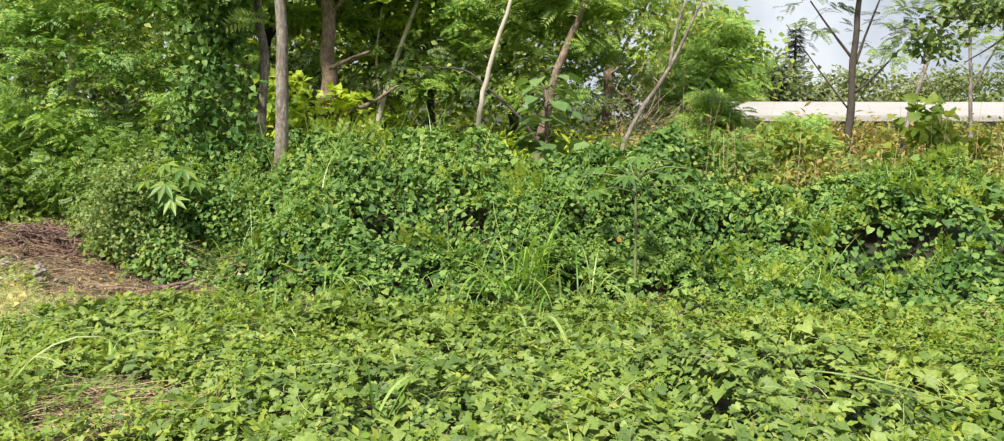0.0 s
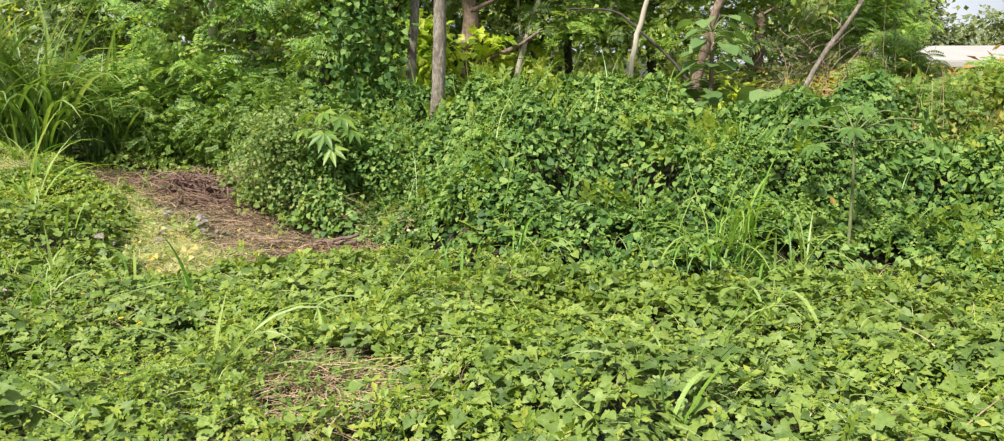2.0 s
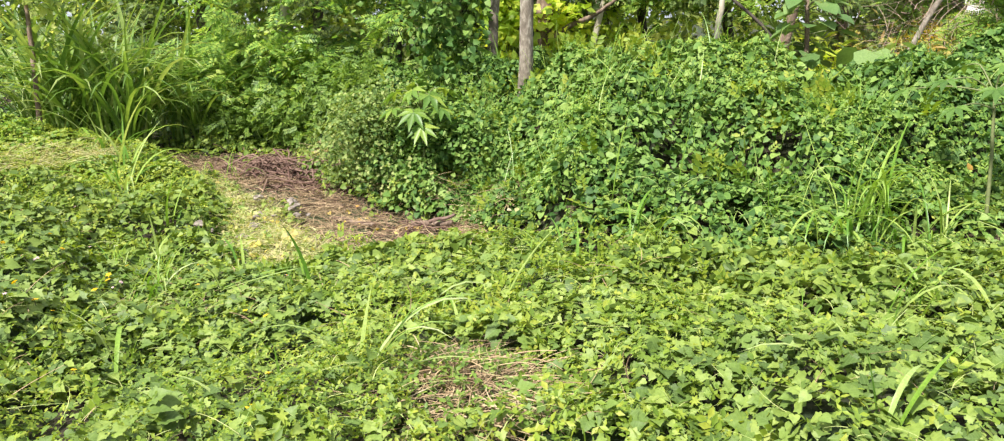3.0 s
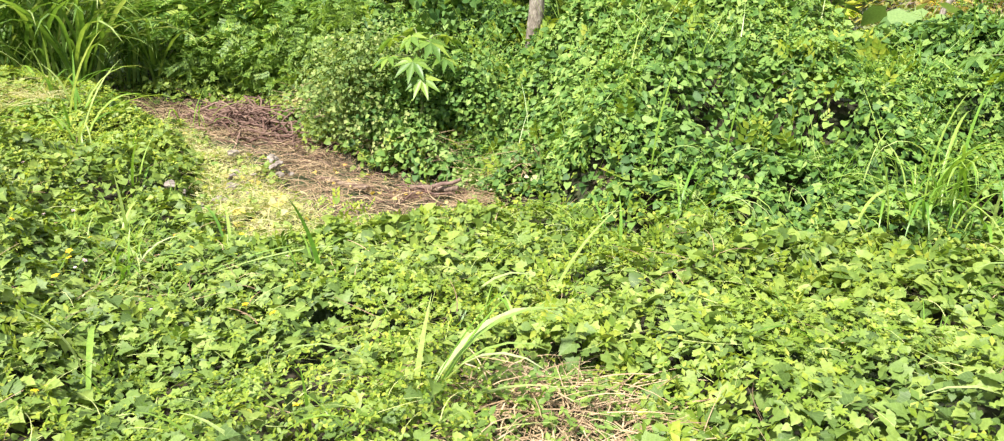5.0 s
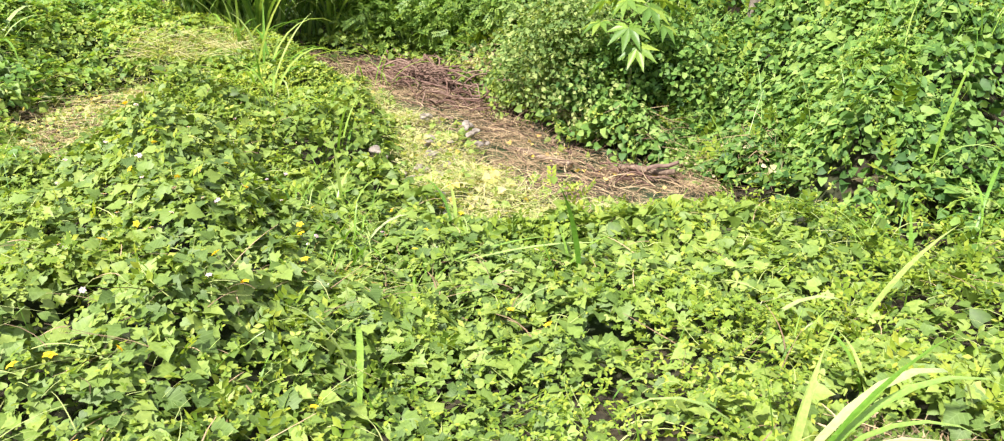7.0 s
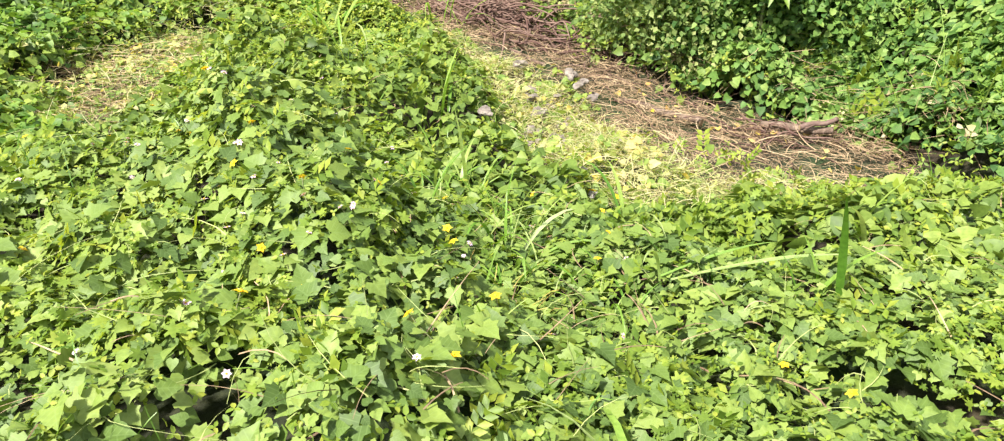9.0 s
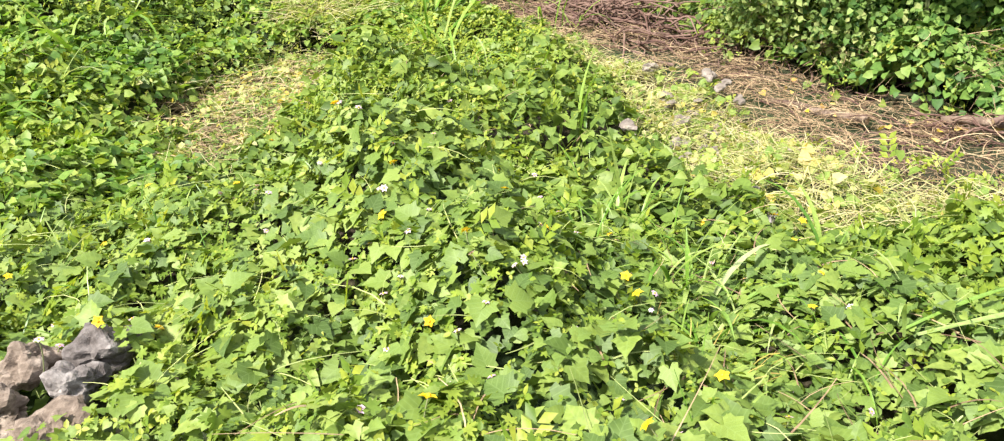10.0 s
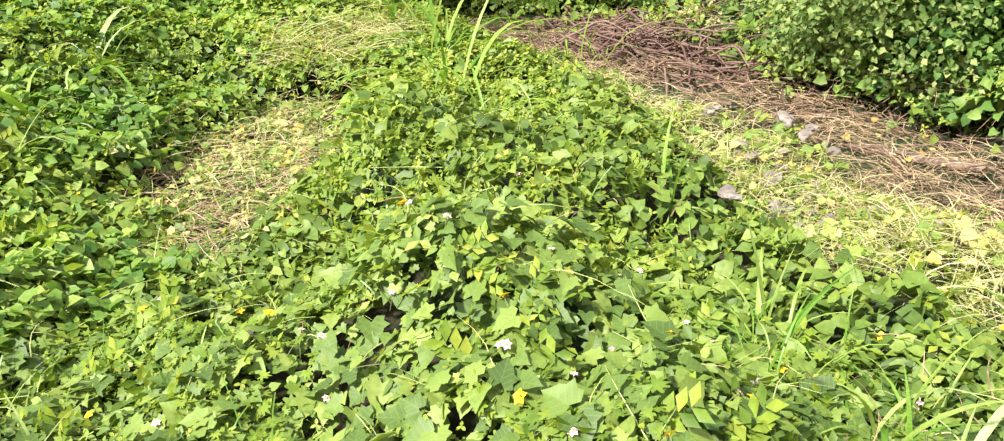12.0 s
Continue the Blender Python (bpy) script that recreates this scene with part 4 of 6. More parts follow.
def sprays(blobs, twigs, each, tpl, size, spread, droop=0.25, flat=0.5):
    """Leaves in sprays at the ends of twigs, inside uneven lobes (centre, radii)."""
    vols = np.array([b[3] * b[4] * b[5] for b in blobs])
    pick = RS.choice(len(blobs), twigs, p=vols / vols.sum())
    b = np.array(blobs)[pick]
    d = unit(RS.randn(twigs, 3))
    r = RS.uniform(0.3, 1.0, twigs) ** 0.5 * (1 + 0.25 * RS.randn(twigs))
    c = b[:, :3] + d * r[:, None] * b[:, 3:6]
    k = twigs * each
    out = np.repeat(d, each, 0)
    pos = np.repeat(c, each, 0) + RS.randn(k, 3) * spread * np.array([1, 1, 0.6])
    n = np.array([0, -0.15, flat]) + RS.randn(k, 3) * 0.45 + out * 0.3
    tip = out * 0.6 + RS.randn(k, 3) * 0.6 + np.array([0, 0, -droop])
    if tpl is FROND:
        # feathery leaves spread flat from each twig, like the fingers of a hand
        flat_n = np.array([0, -0.45, 0.8]) + RS.randn(twigs, 3) * 0.28
        ahead = np.arctan2(d[:, 1], d[:, 0]) + RS.randn(twigs) * 0.5
        fan_out = np.repeat(ahead, each) + np.tile(np.linspace(-1.25, 1.25, each), twigs) + RS.randn(k) * 0.15
        n = np.repeat(flat_n, each, 0) + RS.randn(k, 3) * 0.12
        tip = np.stack([np.cos(fan_out), np.sin(fan_out), RS.randn(k) * 0.12 - 0.6 * droop], 1)
        back = np.repeat(np.stack([np.cos(ahead), np.sin(ahead), 0 * ahead], 1), each, 0)
        pos = np.repeat(c, each, 0) + back * (RS.uniform(-1.6, 0.6, k) * spread)[:, None] + RS.randn(k, 3) * 0.03
    return place(tpl, pos, n, tip, RS.uniform(size[0], size[1], k))


def twig_tubes(blobs, count, start, radius):
    """Fine limbs from the trunk into the lobes of the crown."""
    out = []
    for i in range(count):
        b = np.array(blobs[i % len(blobs)])
        end = b[:3] + unit(RS.randn(3)) * b[3:6] * 0.6
        s = np.array(start) + np.array([0, 0, RS.uniform(-0.3, 0.5)])
        mid = 0.5 * (s + end) + RS.randn(3) * 0.12
        out.append(([s, mid, end], [radius, radius * 0.6, radius * 0.2]))
    return out


def tree(label, trunk, radii, bark, limbs=(), crown=None, leaf=None, group="", knots=0.15, category="tree", name="tree"):
    o = trunk[0]
    root = thing(name, *o, label, category, group)
    v, t = local(tube(trunk, radii, 10, knots), o)
    stem = part("trunk", mesh_from("trunk", v, t, bark), root)
    for pts, rad in limbs:
        v, t = local(tube(pts, rad, 7, knots), o)
        part("limb", mesh_from("limb", v, t, bark), stem)
    if crown is not None:
        v, t = local(crown, o)
        part("crown", mesh_from("crown", v, t, leaf), root)
    return root


def gz(x, y):
    return float(ground_height(np.array([x]), np.array([y]))[0])


# slender trees just behind the bank
blobs = [(-4.0, 12.6, 4.6, 1.1, 0.9, 0.8), (-2.6, 12.4, 5.0, 1.2, 0.8, 0.7)]
tree("slender tree with grey-brown bark rising from the vine bank", [(-3.16, 11.75, gz(-3.16, 11.75) - 0.1), (-3.12, 11.75, 1.6), (-3.08, 11.72, 3.0), (-3.15, 11.7, 4.4), (-3.3, 11.8, 5.8)],
     [0.1, 0.088, 0.078, 0.07, 0.04], BARK, twig_tubes(blobs, 6, (-3.1, 11.72, 3.9), 0.03), sprays(blobs, 170, 5, FROND, (0.28, 0.5), 0.18), FEATHER)
blobs = [(-4.6, 15.6, 5.2, 1.4, 1.0, 1.0), (-2.4, 16.2, 5.4, 1.5, 1.0, 0.9), (-3.4, 16.0, 6.6, 1.5, 1.2, 1.0)]
tree("tree with reddish brown trunk and bare lower branches", [(-3.46, 16, gz(-3.4, 16) - 0.1), (-3.42, 16, 1.5), (-3.34, 16.02, 3.0), (-3.33, 16, 4.5), (-3.4, 16, 7.0)],
     [0.19, 0.16, 0.145, 0.125, 0.06], BARK_RED,
     [([(-3.4, 15.9, 1.95), (-3.0, 15.8, 2.25), (-2.45, 15.8, 2.45), (-2.05, 15.7, 2.72)], [0.055, 0.05, 0.04, 0.025]),
      ([(-3.33, 15.9, 3.1), (-3.0, 15.9, 3.25), (-2.55, 15.9, 3.42)], [0.05, 0.04, 0.03]),
      ([(-3.3, 15.9, 4.1), (-2.95, 15.8, 4.45), (-2.3, 15.8, 4.8)], [0.04, 0.03, 0.02])] + twig_tubes(blobs, 5, (-3.35, 16, 4.7), 0.04),
     sprays(blobs, 200, 5, FROND, (0.3, 0.55), 0.22), FEATHER)
tree("pale leaning trunk smothered by climbing vine", [(-3.72, 12.9, gz(-3.7, 12.9) - 0.1), (-3.8, 13, 1.9), (-3.68, 13, 2.7), (-3.85, 13.1, 3.8), (-3.7, 13.2, 5.0)], [0.09, 0.075, 0.07, 0.06, 0.03], BARK,
     [], sprays([(-4.35, 12.6, 2.3, 0.5, 0.4, 1.2), (-4.5, 12.7, 3.6, 0.55, 0.4, 0.8)], 420, 6, HEART, (0.07, 0.12), 0.1, 0.6, 0.2), IVY_DEEP)
tree("thin whitish bare stem leaning over the bank", [(-0.5, 15.2, gz(-0.5, 15.2) - 0.1), (-0.46, 15.2, 1.7), (-0.4, 15.2, 2.4), (-0.2, 15.2, 3.2), (0.16, 15.2, 4.26), (0.5, 15.3, 5.6)],
     [0.055, 0.05, 0.047, 0.043, 0.038, 0.02], BARK_PALE, [], sprays([(0.6, 15.4, 5.7, 0.9, 0.7, 0.5)], 40, 5, FROND, (0.25, 0.4), 0.15), FEATHER)
tree("leaning brown trunk behind the broad-leaved shrub", [(0.55, 16, gz(0.55, 16) - 0.1), (0.75, 16, 2.0), (1.05, 16, 3.1), (1.6, 16, 4.4), (2.0, 16.1, 5.8)], [0.1, 0.085, 0.075, 0.065, 0.04], BARK_RED,
     [], sprays([(1.6, 16.6, 4.9, 1.6, 1.0, 0.9), (0.5, 16.8, 4.4, 1.3, 0.9, 0.9)], 190, 5, FROND, (0.3, 0.5), 0.2), FEATHER)
tree("bare grey trunk leaning over at a slant", [(1.7, 13.3, gz(1.7, 13.3) - 0.1), (1.9, 13.3, 1.7), (2.67, 13.3, 2.79), (2.95, 13.3, 3.4), (3.31, 13.3, 4.2)], [0.046, 0.04, 0.033, 0.022, 0.013], BARK,
     [([(2.67, 13.3, 2.79), (2.75, 13.35, 3.4), (3.0, 13.4, 4.1)], [0.03, 0.025, 0.015])],
     sprays([(3.6, 13.6, 4.7, 0.8, 0.6, 0.5)], 45, 4, FROND, (0.25, 0.42), 0.15), FEATHER)
# dark thin-leaved trees on the open side
blobs = [(5.5, 14.4, 4.3, 0.8, 0.6, 0.5), (6.8, 14.4, 3.6, 0.6, 0.5, 0.5), (5.3, 14.4, 3.5, 0.35, 0.4, 0.3), (6.4, 14.4, 5.0, 1.1, 0.8, 0.6)]
tree("slim dark-barked tree with sparse feathery leaves", [(6.0, 14.4, gz(6, 14.4) - 0.1), (6.04, 14.4, 1.6), (6.05, 14.4, 2.6), (6.1, 14.4, 3.6), (6.2, 14.4, 4.6), (6.4, 14.5, 5.6)],
     [0.075, 0.066, 0.06, 0.05, 0.038, 0.02], BARK_DARK,
     [([(6.05, 14.4, 2.5), (6.4, 14.4, 2.75), (6.9, 14.4, 3.3)], [0.03, 0.022, 0.012]), ([(6.08, 14.4, 3.1), (5.75, 14.4, 3.5), (5.3, 14.4, 4.1)], [0.028, 0.02, 0.012]),
      ([(6.02, 14.4, 2.25), (5.5, 14.4, 2.9), (4.9, 14.4, 3.7)], [0.016, 0.013, 0.008]), ([(6.1, 14.4, 3.0), (6.3, 14.4, 3.6), (6.6, 14.4, 4.4)], [0.028, 0.02, 0.012])],
     sprays(blobs, 130, 4, FROND, (0.17, 0.28), 0.16), SHADE_LEAF)
tree("thin curved grey sapling", [(6.5, 14, gz(6.5, 14) - 0.1), (6.75, 14, 1.45), (6.9, 14, 2.2), (7.1, 14, 2.9), (7.4, 14, 3.7), (7.9, 14, 4.5)], [0.05, 0.045, 0.04, 0.035, 0.03, 0.015], BARK,
     [([(7.1, 14, 2.9), (7.35, 14, 2.4), (7.5, 14, 1.8)], [0.016, 0.013, 0.01])],
     sprays([(7.3, 14, 4.2, 0.7, 0.5, 0.4), (6.6, 14, 3.2, 0.35, 0.3, 0.3)], 60, 4, FROND, (0.13, 0.24), 0.12), FEATHER)
tree("thin upright sapling with a forked top", [(7.95, 14, gz(7.95, 14) - 0.1), (7.95, 14, 1.5), (7.9, 14, 2.4), (7.85, 14, 3.4), (7.75, 14, 4.4)], [0.04, 0.035, 0.03, 0.025, 0.012], BARK,
     [([(7.9, 14, 2.5), (8.2, 14, 3.1), (8.6, 14, 3.8)], [0.02, 0.016, 0.01])], sprays([(8.3, 14, 3.5, 0.6, 0.5, 0.6)], 50, 4, FROND, (0.13, 0.24), 0.12), FEATHER)
blobs = [(5.85, 11.4, 3.0, 0.28, 0.3, 0.25), (6.7, 11.4, 3.45, 0.8, 0.4, 0.2), (7.5, 11.4, 2.95, 0.25, 0.3, 0.3)]
tree("broad-leaved tree reaching a pale branch over the lot", [(9.2, 11.6, gz(9.2, 11.6) - 0.1), (9.1, 11.6, 1.6), (8.9, 11.5, 3.0), (8.7, 11.5, 4.8)], [0.16, 0.14, 0.12, 0.06], BARK,
     [([(8.95, 11.5, 3.2), (7.6, 11.4, 3.42), (6.6, 11.4, 3.32), (5.75, 11.4, 3.3)], [0.06, 0.045, 0.035, 0.015]), ([(7.2, 11.4, 3.4), (6.8, 11.4, 3.0), (6.3, 11.4, 2.7)], [0.02, 0.015, 0.008])],
     sprays(blobs, 250, 6, KITE, (0.08, 0.14), 0.13, 0.5), SHADE_LEAF)

tree("thin dark dead pole leaning among the trees", [(1.7, 15.7, gz(1.7, 15.7) - 0.1), (0.55, 15.75, 2.0), (-0.3, 15.8, 2.75), (-0.7, 15.8, 3.1), (-1.6, 15.8, 3.12)], [0.035, 0.03, 0.025, 0.02, 0.012], BARK_DARK)
tree("grey forked stem leaning beside the reddish trunk", [(-2.75, 16.6, gz(-2.75, 16.6) - 0.1), (-2.6, 16.6, 1.9), (-2.2, 16.6, 3.2), (-1.75, 16.6, 4.4), (-1.3, 16.6, 5.4)], [0.07, 0.06, 0.05, 0.04, 0.02], BARK_PALE,
     [([(-2.45, 16.6, 2.5), (-2.55, 16.6, 3.4), (-2.4, 16.6, 4.4)], [0.03, 0.025, 0.015])])

# the wood on the far side: trunks, crowns, and dense growth behind
WOOD = [(-8.3, 15.6, 0.1, BARK_PALE), (-6.6, 17.0, 0.16, BARK_DARK), (-5.4, 18.2, 0.13, BARK_DARK), (-2.7, 18.0, 0.1, BARK), (-2.2, 17.5, 0.07, BARK), (-1.6, 19.0, 0.11, BARK_DARK), (2.3, 19.5, 0.14, BARK_RED),
        (-11.0, 18.0, 0.17, BARK_DARK), (-13.5, 19.5, 0.18, BARK_DARK), (-9.4, 20.0, 0.15, BARK_DARK), (0.4, 20.5, 0.13, BARK_DARK)]
for i, (x, y, r, bark) in enumerate(WOOD):
    s = RS.uniform(-0.5, 0.5)
    pts = [(x, y, gz(x, y) - 0.1), (x + 0.3 * s, y, 1.8), (x + 0.5 * s, y, 3.4), (x + 1.3 * s, y + 0.1, 5.0), (x + 1.6 * s, y, 6.8)]
    cx = x + 1.2 * s
    blobs = [(cx - 0.8, y - 0.3, 4.6, 1.3, 0.9, 0.8), (cx + 0.9, y - 0.2, 5.0, 1.3, 1.0, 0.9), (cx + 0.5, y - 0.6, 3.6, 0.9, 0.6, 0.5)]
    feathery = i % 3 != 0
    crown = sprays(blobs, 140, 6, FROND, (0.25, 0.45), 0.22) if feathery else sprays(blobs, 200, 8, KITE, (0.14, 0.24), 0.22, 0.5)
    tree("wood tree with feathery dark green crown" if feathery else "wood tree with small oval leaves and shaded crown", pts, [r, r * 0.9, r * 0.8, r * 0.6, r * 0.25], bark,
         twig_tubes(blobs, 6, (x + 0.55 * s, y, 3.6), r * 0.35), crown, (FEATHER, FEATHER_LIGHT)[i % 2] if feathery else DARKLEAF, "trees of the wood")
blobs = [(x, RS.uniform(22, 25), z, 2.2, 1.2, 1.5) for x in np.arange(-24, 1.2, 2.2) for z in (0.8, 2.6, 4.4, 6.2)]
stuff("wood", [sprays(blobs, 4200, 7, KITE, (0.22, 0.42), 0.4)], DARKLEAF, "dense dark wood closing the far side of the lot", "wood")
blobs = [(RS.uniform(-15, 3.2), RS.uniform(16.5, 21), RS.uniform(0.5, 3.6), 0.9, 0.7, 0.6) for i in range(70)]
# leaf colour darkened for the shaded inside of the wood
stuff("undergrowth", [sprays(blobs, 2400, 6, KITE, (0.09, 0.2), 0.22), sprays(blobs, 550, 4, FROND, (0.25, 0.45), 0.2)], SHADE_LEAF, "mixed green undergrowth at the foot of the wood", "undergrowth")


blobs = [(RS.uniform(-9.5, -5.2), RS.uniform(14.2, 15.6), RS.uniform(1.4, 4.6), 0.6, 0.4, 0.4) for i in range(30)] + [(RS.uniform(-2.6, 2.6), RS.uniform(16.2, 17.6), RS.uniform(2.6, 5), 0.7, 0.4, 0.4) for i in range(24)]
stuff("hanging_foliage", [sprays(blobs, 600, 4, FROND, (0.22, 0.4), 0.2), sprays(blobs, 700, 6, KITE, (0.07, 0.14), 0.2)], FEATHER_LIGHT, "light feathery branches hanging at the wood's edge", "foliage")


def shrub(name, label, x, y, base, blobs, tpl, size, twigs, each, mat, spread=0.1, category="shrub"):
    root = thing(name, x, y, base, label, category)
    o = (x, y, base)
    for i in range(5):
        b = blobs[i % len(blobs)]
        v, t = local(tube([(x, y, base - 0.05), (0.5 * (x + b[0]) + RS.uniform(-0.1, 0.1), 0.5 * (y + b[1]), 0.5 * (base + b[2])), (b[0], b[1], b[2])], [0.025, 0.018, 0.008], 6), o)
        part("stem", mesh_from("stem", v, t, STEM_M), root)
    v, t = local(sprays(blobs, twigs, each, tpl, size, spread), o)
    part("foliage", mesh_from("foliage", v, t, mat), root)
    return root


shrub("shrub", "grey-green small-leaved bush beside the straw strip", -5.0, 11.6, gz(-5, 11.6) - 0.05,
      [(-5.1, 11.5, 0.75, 0.55, 0.5, 0.5), (-4.7, 11.4, 0.35, 0.5, 0.45, 0.4), (-5.5, 11.9, 0.5, 0.5, 0.5, 0.5), (-4.95, 11.5, 1.1, 0.4, 0.35, 0.35), (-5.3, 11.3, 0.95, 0.4, 0.35, 0.35)], KITE, (0.045, 0.08), 900, 9, SHRUB, 0.08)
shrub("shrub", "low bush smothered by dark vine leaves", -4.3, 11.1, gz(-4.3, 11.1) - 0.05,
      [(-4.35, 11.2, 0.5, 0.38, 0.3, 0.4), (-4.0, 11.25, 0.75, 0.42, 0.3, 0.42), (-4.75, 11.35, 0.45, 0.38, 0.3, 0.38), (-4.3, 11.15, 0.88, 0.28, 0.24, 0.2), (-3.75, 11.15, 0.5, 0.4, 0.3, 0.45)], HEART, (0.04, 0.075), 700, 7, IVY_DEEP, 0.09)
shrub("shrub", "bright green feathery shrub at the wood's edge", -8.9, 15.6, gz(-8.9, 15.6),
      [(-9.3, 15.5, 1.9, 0.9, 0.6, 0.6), (-8.2, 15.4, 1.5, 0.8, 0.6, 0.6), (-10.2, 15.6, 1.6, 0.9, 0.6, 0.6), (-7.4, 15.0, 1.2, 0.7, 0.6, 0.5)], FROND, (0.2, 0.36), 420, 5, FEATHER_LIGHT, 0.16)
shrub("shrub", "leafy light green shrub behind the straw", -6.7, 14.6, gz(-6.7, 14.6), [(-6.7, 14.4, 1.2, 0.7, 0.5, 0.6), (-6.0, 14.0, 1.3, 0.6, 0.5, 0.5), (-7.2, 14.6, 0.7, 0.6, 0.5, 0.5)], SPRIG, (0.12, 0.2), 420, 5, SHRUB_LIGHT, 0.12)
shrub("shrub", "low fresh green bush between the straw and the wood", -8.2, 14.9, gz(-8.2, 14.9),
      [(-8.3, 14.8, 0.75, 0.6, 0.4, 0.4), (-7.7, 14.7, 0.95, 0.5, 0.4, 0.4), (-8.9, 14.9, 0.9, 0.5, 0.4, 0.4), (-8.1, 15.0, 1.35, 0.5, 0.4, 0.3)], SPRIG, (0.12, 0.22), 420, 5, SHRUB_LIGHT, 0.13)
shrub("shrub", "fern-like light green bush at the wood's foot", -7.3, 15.0, gz(-7.3, 15.0),
      [(-7.3, 14.9, 0.8, 0.5, 0.4, 0.4), (-7.0, 15.0, 1.3, 0.45, 0.4, 0.35), (-7.8, 15.2, 1.6, 0.5, 0.4, 0.4)], FROND, (0.16, 0.28), 170, 5, FEATHER_LIGHT, 0.14)
shrub("shrub", "lime green shrub glowing between the trunks", -4.1, 15.7, gz(-4.1, 15.7), [(-4.0, 15.7, 2.2, 0.42, 0.25, 0.42), (-4.15, 15.8, 2.75, 0.36, 0.25, 0.28), (-3.0, 15.9, 2.3, 0.4, 0.25, 0.35), (-3.85, 15.7, 1.45, 0.45, 0.25, 0.35)], KITE, (0.14, 0.24), 170, 7, LIME, 0.14)
shrub("shrub", "yellow-leaved young tree high between the trunks", -2.4, 17.2, gz(-2.4, 17.2), [(-2.2, 17.1, 4.3, 0.5, 0.3, 0.35), (-1.3, 17.1, 4.6, 0.4, 0.3, 0.3), (-2.8, 17.1, 3.7, 0.3, 0.3, 0.3), (-2.3, 17.1, 2.2, 0.4, 0.3, 0.4)], KITE, (0.1, 0.18), 150, 7, LIME, 0.12)
shrub("shrub", "lime yellow low shrub behind the bank", 0.2, 16.8, gz(0.2, 16.8), [(0.3, 16.6, 1.5, 0.9, 0.4, 0.3), (-0.8, 16.7, 1.4, 0.7, 0.4, 0.3), (1.2, 16.6, 1.6, 0.6, 0.4, 0.35)], LANCE, (0.2, 0.34), 160, 6, LIME, 0.14)
shrub("shrub", "golden yellow ornamental shrub", 3.9, 18, gz(3.9, 18), [(3.85, 18, 1.75, 0.42, 0.35, 0.3), (4.1, 18, 1.5, 0.4, 0.35, 0.35)], LANCE, (0.22, 0.34), 70, 7, GOLD, 0.1)
shrub("shrub", "rusty orange grass-leaved plant before the house", 6.5, 17.5, gz(6.5, 17.5), [(6.4, 17.5, 1.7, 0.7, 0.5, 0.45), (7.2, 17.5, 1.6, 0.6, 0.5, 0.4), (5.8, 17.5, 1.5, 0.5, 0.5, 0.4)], LANCE, (0.18, 0.34), 260, 6, RUST, 0.14)
shrub("shrub", "yellow-green broad-leaved shrub in the open", 7.0, 13.2, gz(7, 13.2), [(6.75, 13.2, 1.9, 0.35, 0.3, 0.35), (7.3, 13.1, 1.35, 0.5, 0.4, 0.4), (6.2, 13.1, 1.1, 0.4, 0.4, 0.35)], HEART, (0.14, 0.24), 90, 5, LIME_SOFT, 0.12)
blobs = [(RS.uniform(2.2, 11), w, RS.uniform(0.35, 0.8) + 0.13 * (w - 9), 0.7, 0.6, 0.42) for w in RS.uniform(11.5, 18.5, 80)]
stuff("tall_weeds", [sprays(blobs, 2500, 6, LANCE, (0.1, 0.22), 0.18), sprays(blobs, 2000, 6, KITE, (0.06, 0.12), 0.18)], WEED_DRY, "tall yellowish weeds on the open side of the lot", "weed")
for x, y, h, mat, tpl, lo, hi in ((3.3, 12.4, 1.7, SHRUB_LIGHT, SPRIG, 0.12, 0.2), (4.4, 12.9, 1.9, LIME_SOFT, HEART, 0.08, 0.14), (5.2, 12.0, 1.35, SHRUB, KITE, 0.05, 0.1), (8.2, 12.6, 1.8, LIME_SOFT, KITE, 0.08, 0.14),
                                   (5.0, 14.2, 2.1, FEATHER_LIGHT, FROND, 0.2, 0.32), (3.9, 15.6, 2.5, FEATHER_LIGHT, FROND, 0.22, 0.36), (7.9, 15.0, 2.0, WEED_DRY, LANCE, 0.14, 0.26), (9.0, 13.6, 1.9, RUST, LANCE, 0.14, 0.24),
                                   (6.3, 11.6, 1.2, SHRUB_LIGHT, SPRIG, 0.12, 0.2), (2.6, 11.9, 1.45, WEED, SPRIG, 0.1, 0.18), (7.4, 11.3, 1.25, WEED_DRY, SPRIG, 0.12, 0.2)):
    shrub("shrub", "straggling waist-high bush among the tall weeds", x, y, gz(x, y), [(x, y, h - 0.2, 0.4, 0.35, 0.3), (x - 0.3, y, h - 0.6, 0.4, 0.35, 0.35), (x + 0.35, y + 0.1, h - 0.5, 0.35, 0.35, 0.35)], tpl, (lo, hi), 110, 6, mat, 0.12)
k = 900
x, y = RS.uniform(2.3, 10, k), RS.uniform(11.4, 16.5, k)
stuff("dry_stalks", [strands(on_ground(x, y, 0.3), RS.uniform(0, 6.28, k), RS.uniform(1.5, 5.0, k), RS.uniform(0.2, 0.4, k), RS.uniform(0.006, 0.012, k), np.stack([RS.uniform(-0.5, 0.5, k), RS.uniform(0, 0.8, k)], 1))], STRAW_M,
      "upright dry stalks standing in the tall weeds", "stalks")
blobs = [(2.4, 14.6, 2.1, 0.6, 0.5, 0.7), (3.0, 14.6, 1.6, 0.6, 0.5, 0.5)]
k = 420
start = np.array([blobs[i % 2][:3] for i in range(k)]) + RS.randn(k, 3) * np.array([0.4, 0.3, 0.4])
